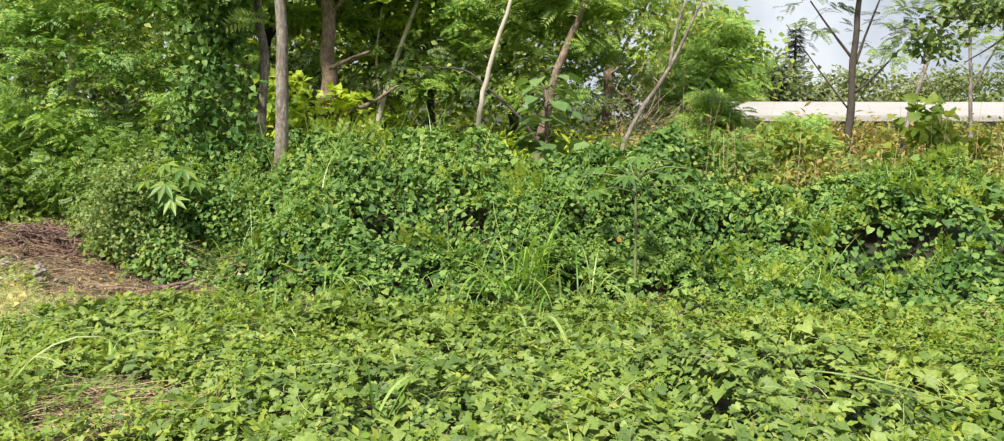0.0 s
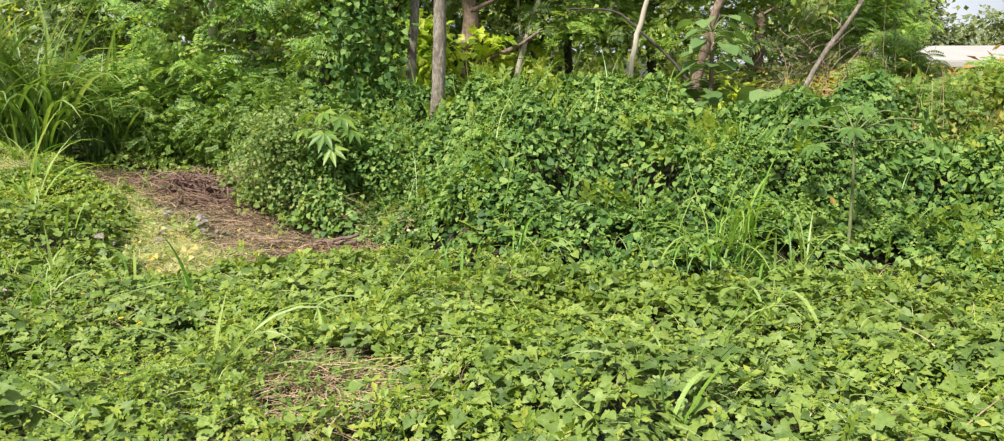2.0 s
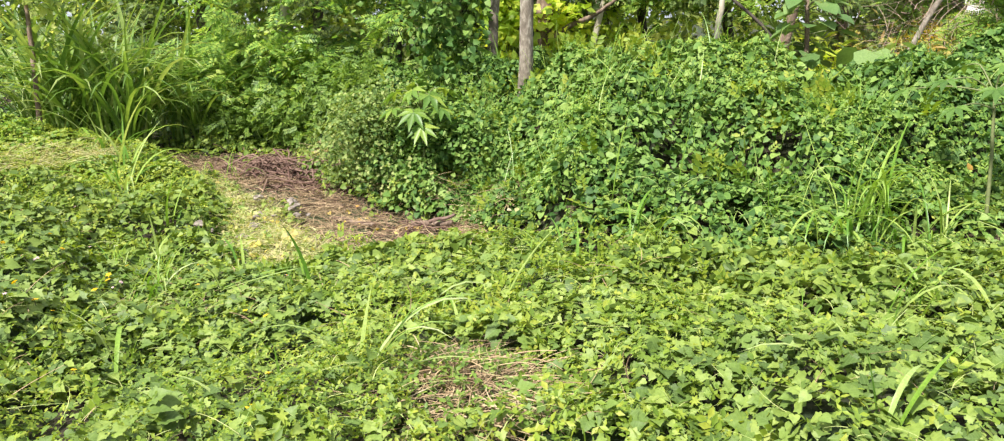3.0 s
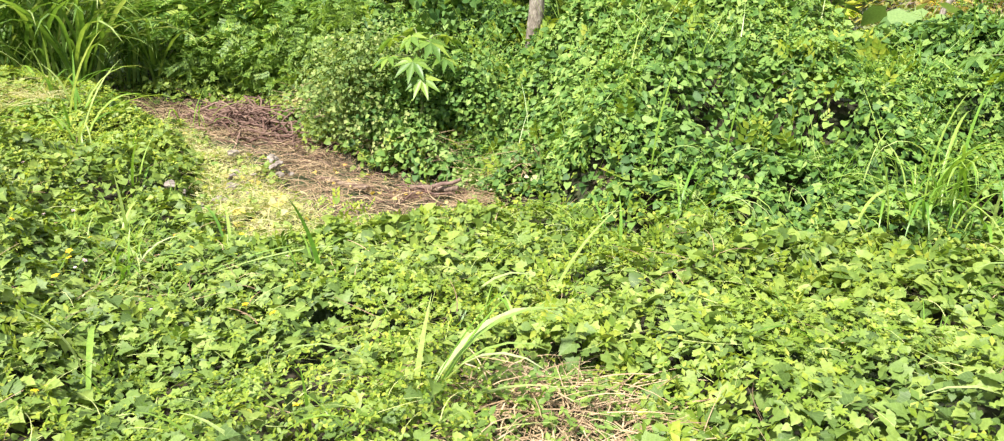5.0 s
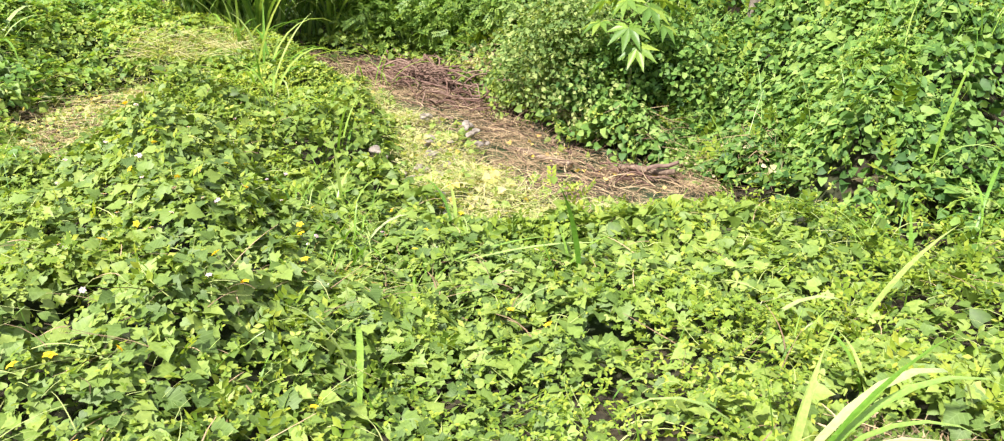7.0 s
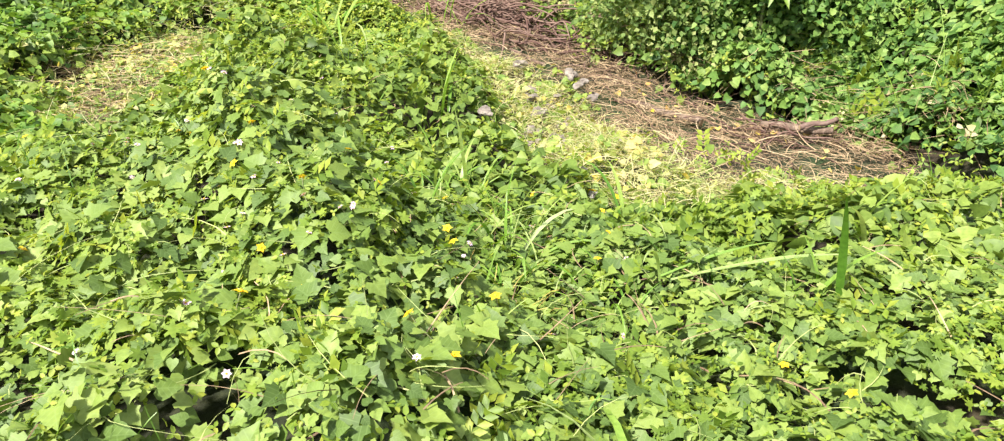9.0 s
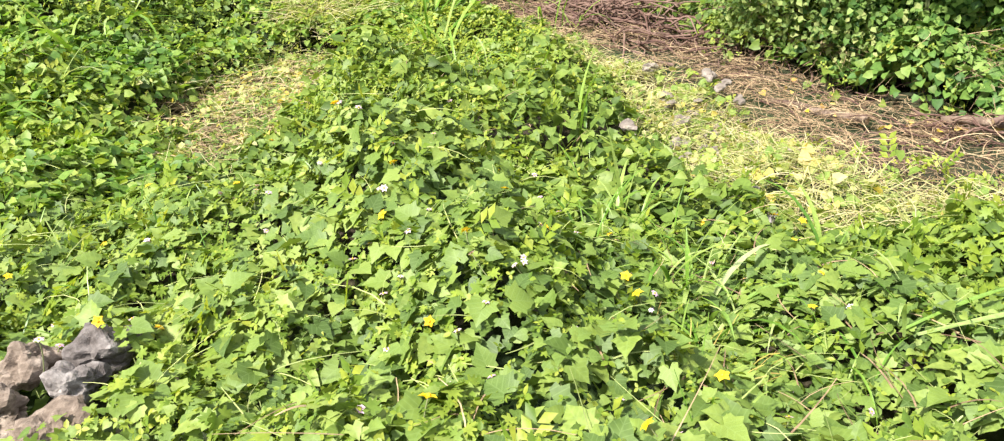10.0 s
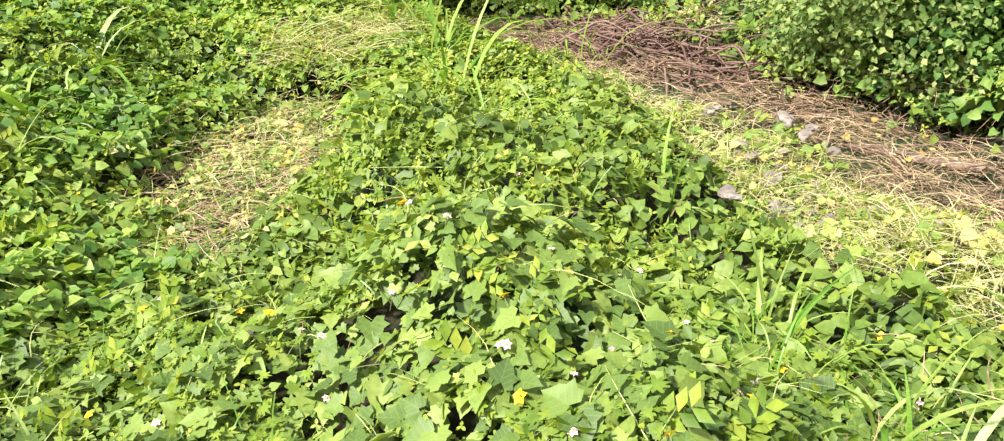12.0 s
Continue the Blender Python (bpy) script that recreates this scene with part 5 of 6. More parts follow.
stuff("dead_twigs", [strands(start, RS.uniform(0, 6.28, k), RS.uniform(-1.2, 1.2, k), RS.uniform(0.2, 0.6, k), RS.uniform(0.006, 0.014, k), RS.uniform(-0.6, 0.6, (k, 2)))], STICK_M,
      "tangle of dead grey twigs behind the leaning trunk", "twigs")

# trees of the neighbours, far off
blobs = [(5.1, 21, 3.5, 1.0, 0.8, 0.7), (4.5, 21, 2.5, 0.8, 0.7, 0.6), (5.9, 21, 3.3, 0.6, 0.6, 0.35), (5.5, 21, 4.6, 0.9, 0.7, 0.6), (4.2, 20.5, 3.2, 0.7, 0.6, 0.7)]
tree("light green feathery tree before the house", [(5.2, 21, gz(5.2, 21) - 0.1), (5.2, 21, 1.8), (5.3, 21, 3.2), (5.5, 21, 4.6)], [0.1, 0.09, 0.07, 0.03], BARK,
     twig_tubes(blobs, 6, (5.25, 21, 2.4), 0.03), sprays(blobs, 260, 5, FROND, (0.25, 0.45), 0.24), FEATHER_LIGHT)
blobs = [(8.6, 36, 6.3, 2.0, 1.6, 1.4), (7.4, 36, 5.4, 1.5, 1.4, 1.2), (10.2, 36, 5.6, 1.6, 1.4, 1.2), (9.0, 36, 4.2, 2.2, 1.6, 1.0)]
tree("round-crowned green tree behind the house", [(8.8, 36, -0.3), (8.8, 36, 2.0), (8.7, 36, 4.0), (8.8, 36, 6.0)], [0.3, 0.26, 0.2, 0.08], BARK_DARK, twig_tubes(blobs, 5, (8.8, 36, 3.0), 0.1),
     sprays(blobs, 520, 7, KITE, (0.28, 0.5), 0.35), FEATHER)
blobs = [(15.2, 47, 5.6, 1.3, 1.0, 1.3), (16.2, 47, 4.2, 1.5, 1.2, 1.2), (14.2, 47, 4.6, 1.4, 1.2, 1.3)]
tree("dark dense tree beyond the house roof", [(15.2, 47, -0.3), (15.2, 47, 2.5), (15.1, 47, 5.0)], [0.25, 0.2, 0.08], BARK_DARK, twig_tubes(blobs, 4, (15.2, 47, 3.0), 0.08),
     sprays(blobs, 420, 7, KITE, (0.25, 0.42), 0.3), CONIFER)
# a tiered conifer
root = thing("conifer", 21.4, 60, -0.2, "dark tiered conifer on the skyline", "tree")
o = (21.4, 60, -0.2)
part("trunk", mesh_from("trunk", *local(tube([(21.4, 60, -0.2), (21.4, 60, 5), (21.4, 60, 11.2)], [0.28, 0.2, 0.03], 8), o), BARK_DARK), root)
tiers = []
for i in range(26):
    z = 1.5 + i * 0.37
    reach = 1.75 * (1 - i / 27) + 0.12
    for j in range(9):
        a = j * 2 * math.pi / 9 + i * 0.5
        for s in (0.1, 0.3, 0.5, 0.7, 0.85):
            tiers.append((21.4 + math.cos(a) * reach * s, 60 + math.sin(a) * reach * s, z - 0.1 * s, a))
tp = np.array(tiers)
d = np.stack([np.cos(tp[:, 3]), np.sin(tp[:, 3]), 0.25 + 0 * tp[:, 3]], 1)
part("foliage", mesh_from("foliage", *local(place(FROND, tp[:, :3], np.array([0, 0, 1.0]) + RS.randn(len(tp), 3) * 0.3, d, np.full(len(tp), 0.5)), o), CONIFER), root)
# palms
for px_, py_, h in ((27.0, 66, 5.4), (35.5, 62, 5.6), (41, 70, 6.2)):
    root = thing("palm", px_, py_, -0.2, "distant coconut palm with drooping fronds", "palm", "distant palms")
    part("trunk", mesh_from("trunk", *tube([(0, 0, 0), (0.2, 0, h * 0.5), (0.1, 0, h)], [0.2, 0.16, 0.13], 8), BARK), root)
    for j in range(11):
        v, t = joined([turned(LANCE, s * 55, 0.7 * (1 - 0.5 * abs(i / 11 - 0.4)), (0, 0.2 + i * 0.2, 0)) for i in range(12) for s in (-1, 1)])
        v = v * np.array([1, 1, 1]) + np.array([0, 0, 1])[None] * (0.45 * v[:, 1:2] - 0.22 * v[:, 1:2] ** 2)
        fr = part("frond", mesh_from("frond", v, t, FEATHER), root)
        fr.matrix_basis = pose(0.1, 0, h, RS.uniform(-12, 25), 0, j * 33)
blobs = [(x, RS.uniform(44, 54), z + RS.uniform(-0.5, 0.5), 2.4, 1.6, 1.0) for x in np.arange(8, 40, 2.2) for z in (1.2, 3.0, 4.7)] + [(RS.uniform(14, 40), RS.uniform(44, 54), RS.uniform(5.4, 6.4), 1.4, 1.0, 0.7) for i in range(22)]
stuff("hedge", [sprays(blobs, 7000, 7, KITE, (0.2, 0.36), 0.42)], HEDGE, "distant garden trees and hedges beyond the house", "hedge")

# ---------------------------------------------------------------- the house beyond the lot
def box(name, x0, x1, y0, y1, z0, z1, mat, parent, label=""):
    bm = bmesh.new()
    bmesh.ops.create_cube(bm, size=1)
    for v in bm.verts:
        v.co = Vector(((x0 + x1) / 2 + v.co.x * (x1 - x0), (y0 + y1) / 2 + v.co.y * (y1 - y0), (z0 + z1) / 2 + v.co.z * (z1 - z0)))
    bmesh.ops.bevel(bm, geom=list(bm.edges), offset=0.012, segments=1, affect="EDGES")
    me = bpy.data.meshes.new(name)
    bm.to_mesh(me)
    bm.free()
    me.materials.append(mat)
    return part(name, me, parent, label)


house = thing("house", 15.1, 31.5, -0.18, "low house with a wide cream-white metal roof", "house")
HL, HR = -7.0, 9.0
for n_, a, b, c, d_ in (("wall", HL + 0.6, HR - 0.6, -2.6, -2.4), ("wall", HL + 0.6, HR - 0.6, 3.0, 3.2), ("wall", HL + 0.6, HL + 0.8, -2.4, 3.0), ("wall", HR - 0.8, HR - 0.6, -2.4, 3.0)):
    box(n_, a, b, c, d_, 0, 2.85, PLASTER, house, "grey-white painted wall")
v = np.array([(HL, -3.5, 3.0), (HR, -3.5, 3.0), (HR, 0.3, 3.72), (HL, 0.3, 3.72), (HR, 4.1, 3.0), (HL, 4.1, 3.0)], float)
v = np.concatenate([v, v + np.array([0, 0, 0.06])])
f = [(0, 1, 2, 3), (3, 2, 4, 5), (6, 7, 8, 9), (9, 8, 10, 11), (0, 1, 7, 6), (5, 4, 10, 11), (0, 3, 9, 6), (3, 5, 11, 9), (1, 2, 8, 7), (2, 4, 10, 8)]
part("roof", mesh_from("roof", v, [q for a, b, c, d_ in f for q in ((a, b, c), (a, c, d_))], ROOF_M, False), house, "cream-white sheet metal roof")
box("fascia", HL, HR, -3.56, -3.505, 2.84, 3.03, ROOF_M, house, "pale fascia board")
for i in range(5):
    w = box("window", HL + 1.6 + i * 2.9, HL + 3.0 + i * 2.9, -2.66, -2.605, 1.0, 2.3, PLASTER, house, "dark louvred window")
    for j in range(2):
        box("pane", HL + 1.66 + i * 2.9 + j * 0.66, HL + 2.28 + i * 2.9 + j * 0.66, -2.675, -2.662, 1.06, 2.24, DARKGLASS, w)
for i in range(6):
    box("post", HL + 0.3 + i * 3.05, HL + 0.42 + i * 3.05, -3.4, -3.28, 0, 2.95, PLASTER, house, "thin veranda post")
# ---------------------------------------------------------------- broad-leaved and palmate plants
PALMATE = joined([turned((LANCE[0] * np.array([1.15, 1, 1]), LANCE[1]), a, s, (0, 0, 0), 0.22) for a, s in ((0, 1), (38, 0.95), (-38, 0.95), (78, 0.85), (-78, 0.85), (120, 0.65), (-120, 0.65), (160, 0.45))])
BROAD = fan([(0, 0.08), (0.3, -0.12), (0.52, 0.18), (0.42, 0.55), (0.16, 0.85), (0, 1.0)], 0.4, 0.14)


def leafy_plant(name, label, x, y, base, stem_top, radius, tpl, size, heads, mat, bark, category="plant"):
    """A stem with single large leaves on stalks: heads are (angle, reach, height above the base)."""
    root = thing(name, x, y, base, label, category)
    part("stem", mesh_from("stem", *tube([(0, 0, -0.05), (0.02, 0.01, stem_top * 0.5), (0, 0, stem_top)], [radius, radius * 0.85, radius * 0.6], 8, 0.1), bark), root)
    v, t = tpl
    for a, reach, h in heads:
        c, s = math.cos(radians(a)), math.sin(radians(a))
        lo = min(stem_top, h - 0.04)
        stalk = part("leaf_stalk", mesh_from("leaf_stalk", *tube([(0, 0, lo), (c * reach * 0.5, s * reach * 0.5, h + 0.03), (c * reach, s * reach, h)], [0.009, 0.007, 0.005], 5), STEM_M), root)
        k = size * RS.uniform(0.8, 1.15)
        leaf = part("leaf", mesh_from("leaf", v * k, t, mat), stalk)
        leaf.matrix_basis = pose(c * reach, s * reach, h, RS.uniform(-40, -12), RS.uniform(-18, 18), a - 90)
    return root


b = gz(-4.35, 11.05)
leafy_plant("palmate_shrub", "young plant with lime palmate leaves rising from the vines", -4.35, 11.05, b, 1.08 - b, 0.02, PALMATE, 0.25,
            [(250, 0.16, 1.3 - b), (200, 0.3, 1.28 - b), (310, 0.26, 1.24 - b), (20, 0.3, 1.3 - b), (270, 0.34, 1.04 - b), (215, 0.36, 1.08 - b), (325, 0.38, 1.08 - b), (285, 0.4, 0.86 - b), (120, 0.25, 1.36 - b)], PALM, STEM_M)
b = gz(1.5, 9.3)
leafy_plant("palmate_shrub", "slender green-stemmed plant with spreading palmate leaves", 1.5, 9.3, b, 1.15 - b, 0.02, PALMATE, 0.22,
            [(200, 0.5, 1.28 - b), (170, 0.72, 1.2 - b), (250, 0.45, 1.2 - b), (300, 0.5, 1.22 - b), (340, 0.6, 1.28 - b), (20, 0.5, 1.35 - b), (110, 0.4, 1.4 - b), (225, 0.7, 1.05 - b), (320, 0.72, 1.08 - b), (265, 0.3, 1.4 - b)],
            PALM_BLUE, STEM_M)
b = gz(0.75, 14.1)
leafy_plant("broad_leaved_shrub", "shrub with very large round grey-green leaves", 0.75, 14.1, b, 2.55 - b, 0.05, BROAD, 0.28,
            [(a, RS.uniform(0.12, 0.5), RS.uniform(1.5, 2.8) - b) for a in np.arange(0, 720, 13)], BIGLEAF, BARK_RED)
leafy_plant("broad_leaved_shrub", "low spreading shrub with large round leaves", 1.6, 13.2, gz(1.6, 13.2), 1.5 - gz(1.6, 13.2), 0.04, BROAD, 0.4,
            [(a, RS.uniform(0.2, 0.5), RS.uniform(1.45, 1.75) - gz(1.6, 13.2)) for a in np.arange(0, 360, 40)], BIGLEAF, STEM_M)
leafy_plant("broad_leaved_shrub", "shrub with a few large pale leaves at the wood's edge", -8.2, 15.0, gz(-8.2, 15.0), 1.9 - gz(-8.2, 15), 0.03, BROAD, 0.32,
            [(a, RS.uniform(0.15, 0.4), RS.uniform(1.5, 2.1) - gz(-8.2, 15)) for a in np.arange(200, 340, 20)], BIGLEAF, STEM_M)

# ---------------------------------------------------------------- grass clumps
BLADES = [mesh_from("blade", *blade_shape(1.0, 0.042, arch, lean), GRASS) for arch, lean in ((45, 10), (85, 15), (120, 20), (155, 22), (175, 14), (130, 38), (95, 48), (165, 42), (110, 62), (190, 26))]


CANES = [mesh_from("blade", *blade_shape(1.0, 0.042, arch, lean), CANE) for arch, lean in ((50, 5), (80, 8), (110, 10), (140, 12), (165, 10), (130, 20), (120, 28))]


def grass_clump(label, x, y, blades, length, spread=0.08, narrow=1.0, stiff=None, base=None, heading=None, meshes=BLADES):
    blades = int(blades * 1.4)
    root = thing("grass_clump", x, y, (gz(x, y) if base is None else base), label, "grass", "grass clumps")
    for i in range(blades):
        me = meshes[RS.randint(len(meshes)) if stiff is None else RS.choice(stiff)]
        k = 1.3 * length * RS.uniform(0.5, 1.1)
        ob = part("blade", me, root)
        turn = RS.uniform(0, 360) if heading is None else heading + RS.normal(0, 45)
        ob.matrix_basis = pose(RS.uniform(-spread, spread), RS.uniform(-spread, spread), 0, RS.uniform(-6, 6), RS.uniform(-8, 8), turn) @ Matrix.Diagonal((k * narrow * RS.uniform(0.7, 1.1), k, k, 1))
    return root


# single long blades that stand out: (bend, turn, length, width)
LONG = {"upright": (18, 6), "leaning": (35, 24), "arching": (125, 18), "drooping": (165, 24), "flat": (22, 74), "low": (60, 56)}
LONG = {k: mesh_from("blade", *blade_shape(1.0, 0.05, *v), PALE_GRASS if k in ("arching", "drooping", "flat") else GRASS) for k, v in LONG.items()}


def long_blades(label, x, y, lift, blades):
    root = thing("grass_clump", x, y, float(canopy(np.array([x]), np.array([y]))[0]) - 0.22 + lift, label, "grass", "grass clumps")
    for i, (bend, turn, length, wide) in enumerate(blades):
        ob = part("blade", LONG[bend], root)
        ob.matrix_basis = pose(0.03 * math.cos(2.1 * i), 0.03 * math.sin(2.1 * i), 0, 0, 4 * math.sin(i), turn) @ Matrix.Diagonal((length * wide, length, length, 1))


TUFT = "tuft of broad arching green grass among the vines"
for x, y, n_, lng in ((-2.75, 5.85, 3, 0.5), (-2.6, 7.3, 2, 0.5), (-2.25, 7.9, 3, 0.5), (-5.65, 7.15, 9, 0.42), (-5.4, 6.7, 9, 0.45), (-6.0, 7.85, 6, 0.42), (-4.1, 6.7, 5, 0.6), (-0.1, 6.4, 5, 0.7), (-0.55, 5.1, 4, 0.65),
                      (0.6, 6.6, 4, 0.65), (-4.6, 5.4, 4, 0.5), (-6.6, 8.9, 8, 0.6), (-6.15, 7.35, 6, 0.5), (3.6, 9.3, 8, 0.8), (3.0, 8.8, 5, 0.7), (-1.2, 5.8, 3, 0.6), (2.7, 6.3, 4, 0.6), (-3.9, 7.6, 4, 0.5),
                      (-0.2, 10.2, 3, 0.6), (-1.4, 9.6, 3, 0.5), (-3.6, 4.7, 4, 0.55), (-7.1, 9.8, 6, 0.5), (-5.0, 7.5, 5, 0.55)):
    grass_clump(TUFT, x, y, n_, lng, 0.1, 0.95, (0, 1, 1, 2, 2, 3, 4, 5))
PALE_BLADES = "few long pale green grass blades arching over the vines"
long_blades(PALE_BLADES, -3.08, 5.1, 0, [("arching", -72, 0.95, 0.8), ("drooping", -55, 1.1, 0.7), ("upright", 100, 0.62, 0.9), ("arching", -85, 0.75, 0.8), ("upright", -72, 0.7, 0.8), ("leaning", -80, 0.85, 0.75), ("leaning", -65, 0.7, 0.8), ("arching", 110, 0.75, 0.8), ("upright", -20, 0.6, 0.9), ("arching", -110, 0.8, 0.8), ("low", -85, 0.7, 0.8)])
long_blades(PALE_BLADES, -3.5, 5.05, 0, [("leaning", 105, 0.6, 0.9), ("upright", 60, 0.45, 0.9), ("low", 130, 0.4, 0.9)])
long_blades(PALE_BLADES, -3.2, 6.5, 0, [("drooping", -70, 0.8, 0.9), ("arching", -50, 0.55, 0.9), ("leaning", 100, 0.5, 0.8)])
long_blades("tall broad upright grass blade among the vines", -2.72, 6.75, 0, [("leaning", -70, 0.9, 1.0), ("low", -70, 0.6, 1.0), ("arching", 150, 0.5, 0.9)])
long_blades("tall upright grass blades before the bank", -1.95, 8.9, 0.1, [("upright", -70, 0.95, 0.85), ("leaning", 90, 0.5, 0.9), ("drooping", -100, 0.7, 0.9)])
long_blades("tall upright grass blades before the bank", -1.35, 8.95, 0.1, [("upright", -80, 0.85, 0.85), ("arching", 120, 0.5, 0.9), ("drooping", -90, 0.6, 0.9)])
long_blades("long pale grass blade lying over the vines", -4.75, 6.75, 0.26, [("flat", -74, 0.85, 0.8), ("flat", -55, 0.6, 0.7), ("arching", 170, 0.4, 0.9)])
long_blades("long pale grass blade lying over the vines", -6.0, 7.3, 0.24, [("flat", 106, 0.7, 0.8), ("arching", -150, 0.4, 0.9), ("leaning", -60, 0.4, 0.9)])
long_blades("tuft of grass with tall pale upright blades", -6.02, 7.85, 0, [("upright", 60, 0.72, 0.8), ("upright", -70, 0.6, 0.8), ("leaning", -80, 0.65, 0.8), ("leaning", 120, 0.55, 0.9), ("drooping", -70, 0.7, 0.8)])
long_blades("bright green grass arching beside the cuttings", -5.5, 6.95, 0, [("drooping", -75, 0.75, 0.8), ("arching", -40, 0.7, 0.8), ("low", -95, 0.8, 0.7), ("leaning", 100, 0.5, 0.9), ("drooping", 130, 0.6, 0.8), ("upright", -60, 0.5, 0.9), ("arching", 200, 0.6, 0.8), ("low", -60, 0.7, 0.7)])
long_blades("bright green grass arching beside the cuttings", -4.75, 6.35, 0, [("low", -72, 0.9, 0.7), ("drooping", -80, 0.8, 0.8), ("leaning", 90, 0.4, 0.9), ("arching", -30, 0.5, 0.9)])
long_blades("broad pale grass blades leaning low over the vines", 2.35, 4.4, 0.4, [("flat", 78, 0.85, 1.1), ("flat", 60, 0.5, 1.1), ("low", 100, 0.5, 1.0)])
long_blades("short broad grass blades among large vine leaves", -0.66, 4.6, 0.12, [("leaning", -75, 0.5, 1.2), ("upright", 60, 0.4, 1.1), ("arching", -40, 0.5, 1.0)])
long_blades("pale curling grass blades in the weeds", 0.25, 7.0, 0.1, [("drooping", 80, 0.55, 1.2), ("leaning", 110, 0.5, 1.0), ("drooping", 20, 0.5, 1.1), ("arching", -80, 0.45, 1.0)])
long_blades("narrow grass blades at the edge of the weeds", 3.75, 6.3, 0.1, [("leaning", 60, 0.6, 0.8), ("upright", -70, 0.6, 0.8), ("arching", 90, 0.6, 0.8), ("low", 80, 0.6, 0.8)])

for x, y, n_ in ((0.3, 8.75, 34), (0.75, 8.7, 22), (0.0, 8.5, 14), (-1.55, 8.1, 10), (-7.6, 12.2, 10)):
    grass_clump("dense tuft of narrow upright grass before the bank", x, y, n_, 0.74, 0.2, 0.62, None, float(canopy(np.array([x]), np.array([y]))[0]) - 0.08)
for x, y, n_ in ((0.2, 8.4, 6), (0.55, 8.5, 7), (-0.35, 8.1, 4), (1.7, 8.75, 3)):
    grass_clump("pale broad-bladed grass bending over before the bank", x, y, n_, 0.5, 0.12, 1.2, None, float(canopy(np.array([x]), np.array([y]))[0]) - 0.08)
for x, y, n_ in ((-5.85, 7.6, 15), (-6.25, 8.0, 13), (-5.5, 7.35, 13), (-6.1, 7.3, 9), (-4.9, 6.6, 8), (-2.4, 7.7, 8), (0.2, 6.9, 9), (-5.3, 6.9, 10)):
    grass_clump("low tuft of narrow bright green grass in the vines", x, y, n_, 0.36, 0.16, 0.6, None, float(canopy(np.array([x]), np.array([y]))[0]) - 0.1)
for x, y, n_, lng in ((-8.5, 10.9, 14, 1.0), (-8.9, 11.5, 18, 1.1), (-9.6, 12.2, 16, 1.1), (-8.1, 10.3, 8, 0.8)):
    grass_clump("tall drooping clump of broad-bladed grass", x, y, n_, lng, 0.14, 0.8)
for x, y, n_, lng in ((-10.3, 8.1, 14, 0.8), (-10.5, 7.5, 12, 0.8), (-10.7, 8.8, 14, 0.9), (-11.0, 9.6, 12, 0.9), (-10.2, 7.0, 8, 0.7)):
    grass_clump("light green drooping grass on the rise by the clearing", x, y, n_, lng, 0.16, 0.8, meshes=[LONG["arching"], LONG["drooping"], LONG["leaning"], BLADES[2], BLADES[5]])
for x, y, n_, lng in ((-10.4, 13.7, 80, 1.7), (-11.2, 13.6, 80, 1.8), (-10.9, 14.5, 70, 1.9), (-12.0, 14.0, 70, 1.9), (-9.9, 15.0, 50, 1.6)):
    grass_clump("big clump of tall cane grass taller than a person", x, y, n_, 1.3 * lng, 0.38, 0.6, meshes=CANES)
tree("thin reddish sapling standing in the tall grass", [(-11.25, 12.9, gz(-11.25, 12.9) - 0.05), (-11.24, 12.9, 1.5), (-11.2, 12.9, 2.6), (-11.3, 12.9, 3.8)], [0.05, 0.042, 0.035, 0.015], BARK_RED,
     [], sprays([(-11.2, 12.9, 3.1, 0.7, 0.6, 0.5), (-11.0, 12.8, 2.5, 0.35, 0.3, 0.25)], 60, 6, KITE, (0.1, 0.18), 0.12), DARKLEAF)

# ---------------------------------------------------------------- stones, sticks, log
def stone(label, x, y, sx, sy, sz, seed, mat=STONE, sink=0.35, z=None):
    ob = new("stone", lumpy((sx, sy, sz), seed, mat, "stone", 0.42, 4 if seed < 8 else 3 if seed < 40 else 2))
    ob.matrix_basis = pose(x, y, (gz(x, y) if z is None else z) + sz * (0.5 - sink), RS.uniform(-15, 15), RS.uniform(-15, 15), RS.uniform(0, 360))
    return tagged(ob, label, "stone", "loose stones")


GREY = "rough grey lava stone lying among the vines"
for i, (x, y, sx, sy, sz, z) in enumerate(((-7.3, 5.66, 0.2, 0.18, 0.17, 0.06), (-7.47, 5.52, 0.21, 0.19, 0.17, 0.05), (-7.24, 5.49, 0.2, 0.17, 0.17, 0.04), (-7.37, 5.33, 0.19, 0.17, 0.16, 0.03), (-7.14, 5.29, 0.24, 0.2, 0.18, 0.0))):
    stone(GREY if i in (0, 2) else "rough brownish lava stone in a small heap", x, y, sx, sy, sz, 2 + i, STONE if i in (0, 2) else BROWN_STONE, 0.3, z)
PALE = "pale weathered stone edging the straw strip"
for i, (x, y, s) in enumerate(((-5.92, 8.95, 0.22), (-5.97, 9.68, 0.3), (-6.1, 9.95, 0.24), (-6.2, 10.25, 0.2), (-5.9, 10.5, 0.26), (-5.78, 10.25, 0.2), (-5.7, 9.1, 0.18), (-5.75, 9.45, 0.2), (-6.4, 10.6, 0.2), (-5.45, 9.2, 0.15), (-6.7, 11.0, 0.18), (-5.2, 8.85, 0.14))):
    s *= 0.68
    stone(PALE, x, y, s, s * 0.75, s * 0.6, 11 + i, PALE_STONE, 0.35, float(canopy(np.array([x]), np.array([y]))[0]) + 0.005)
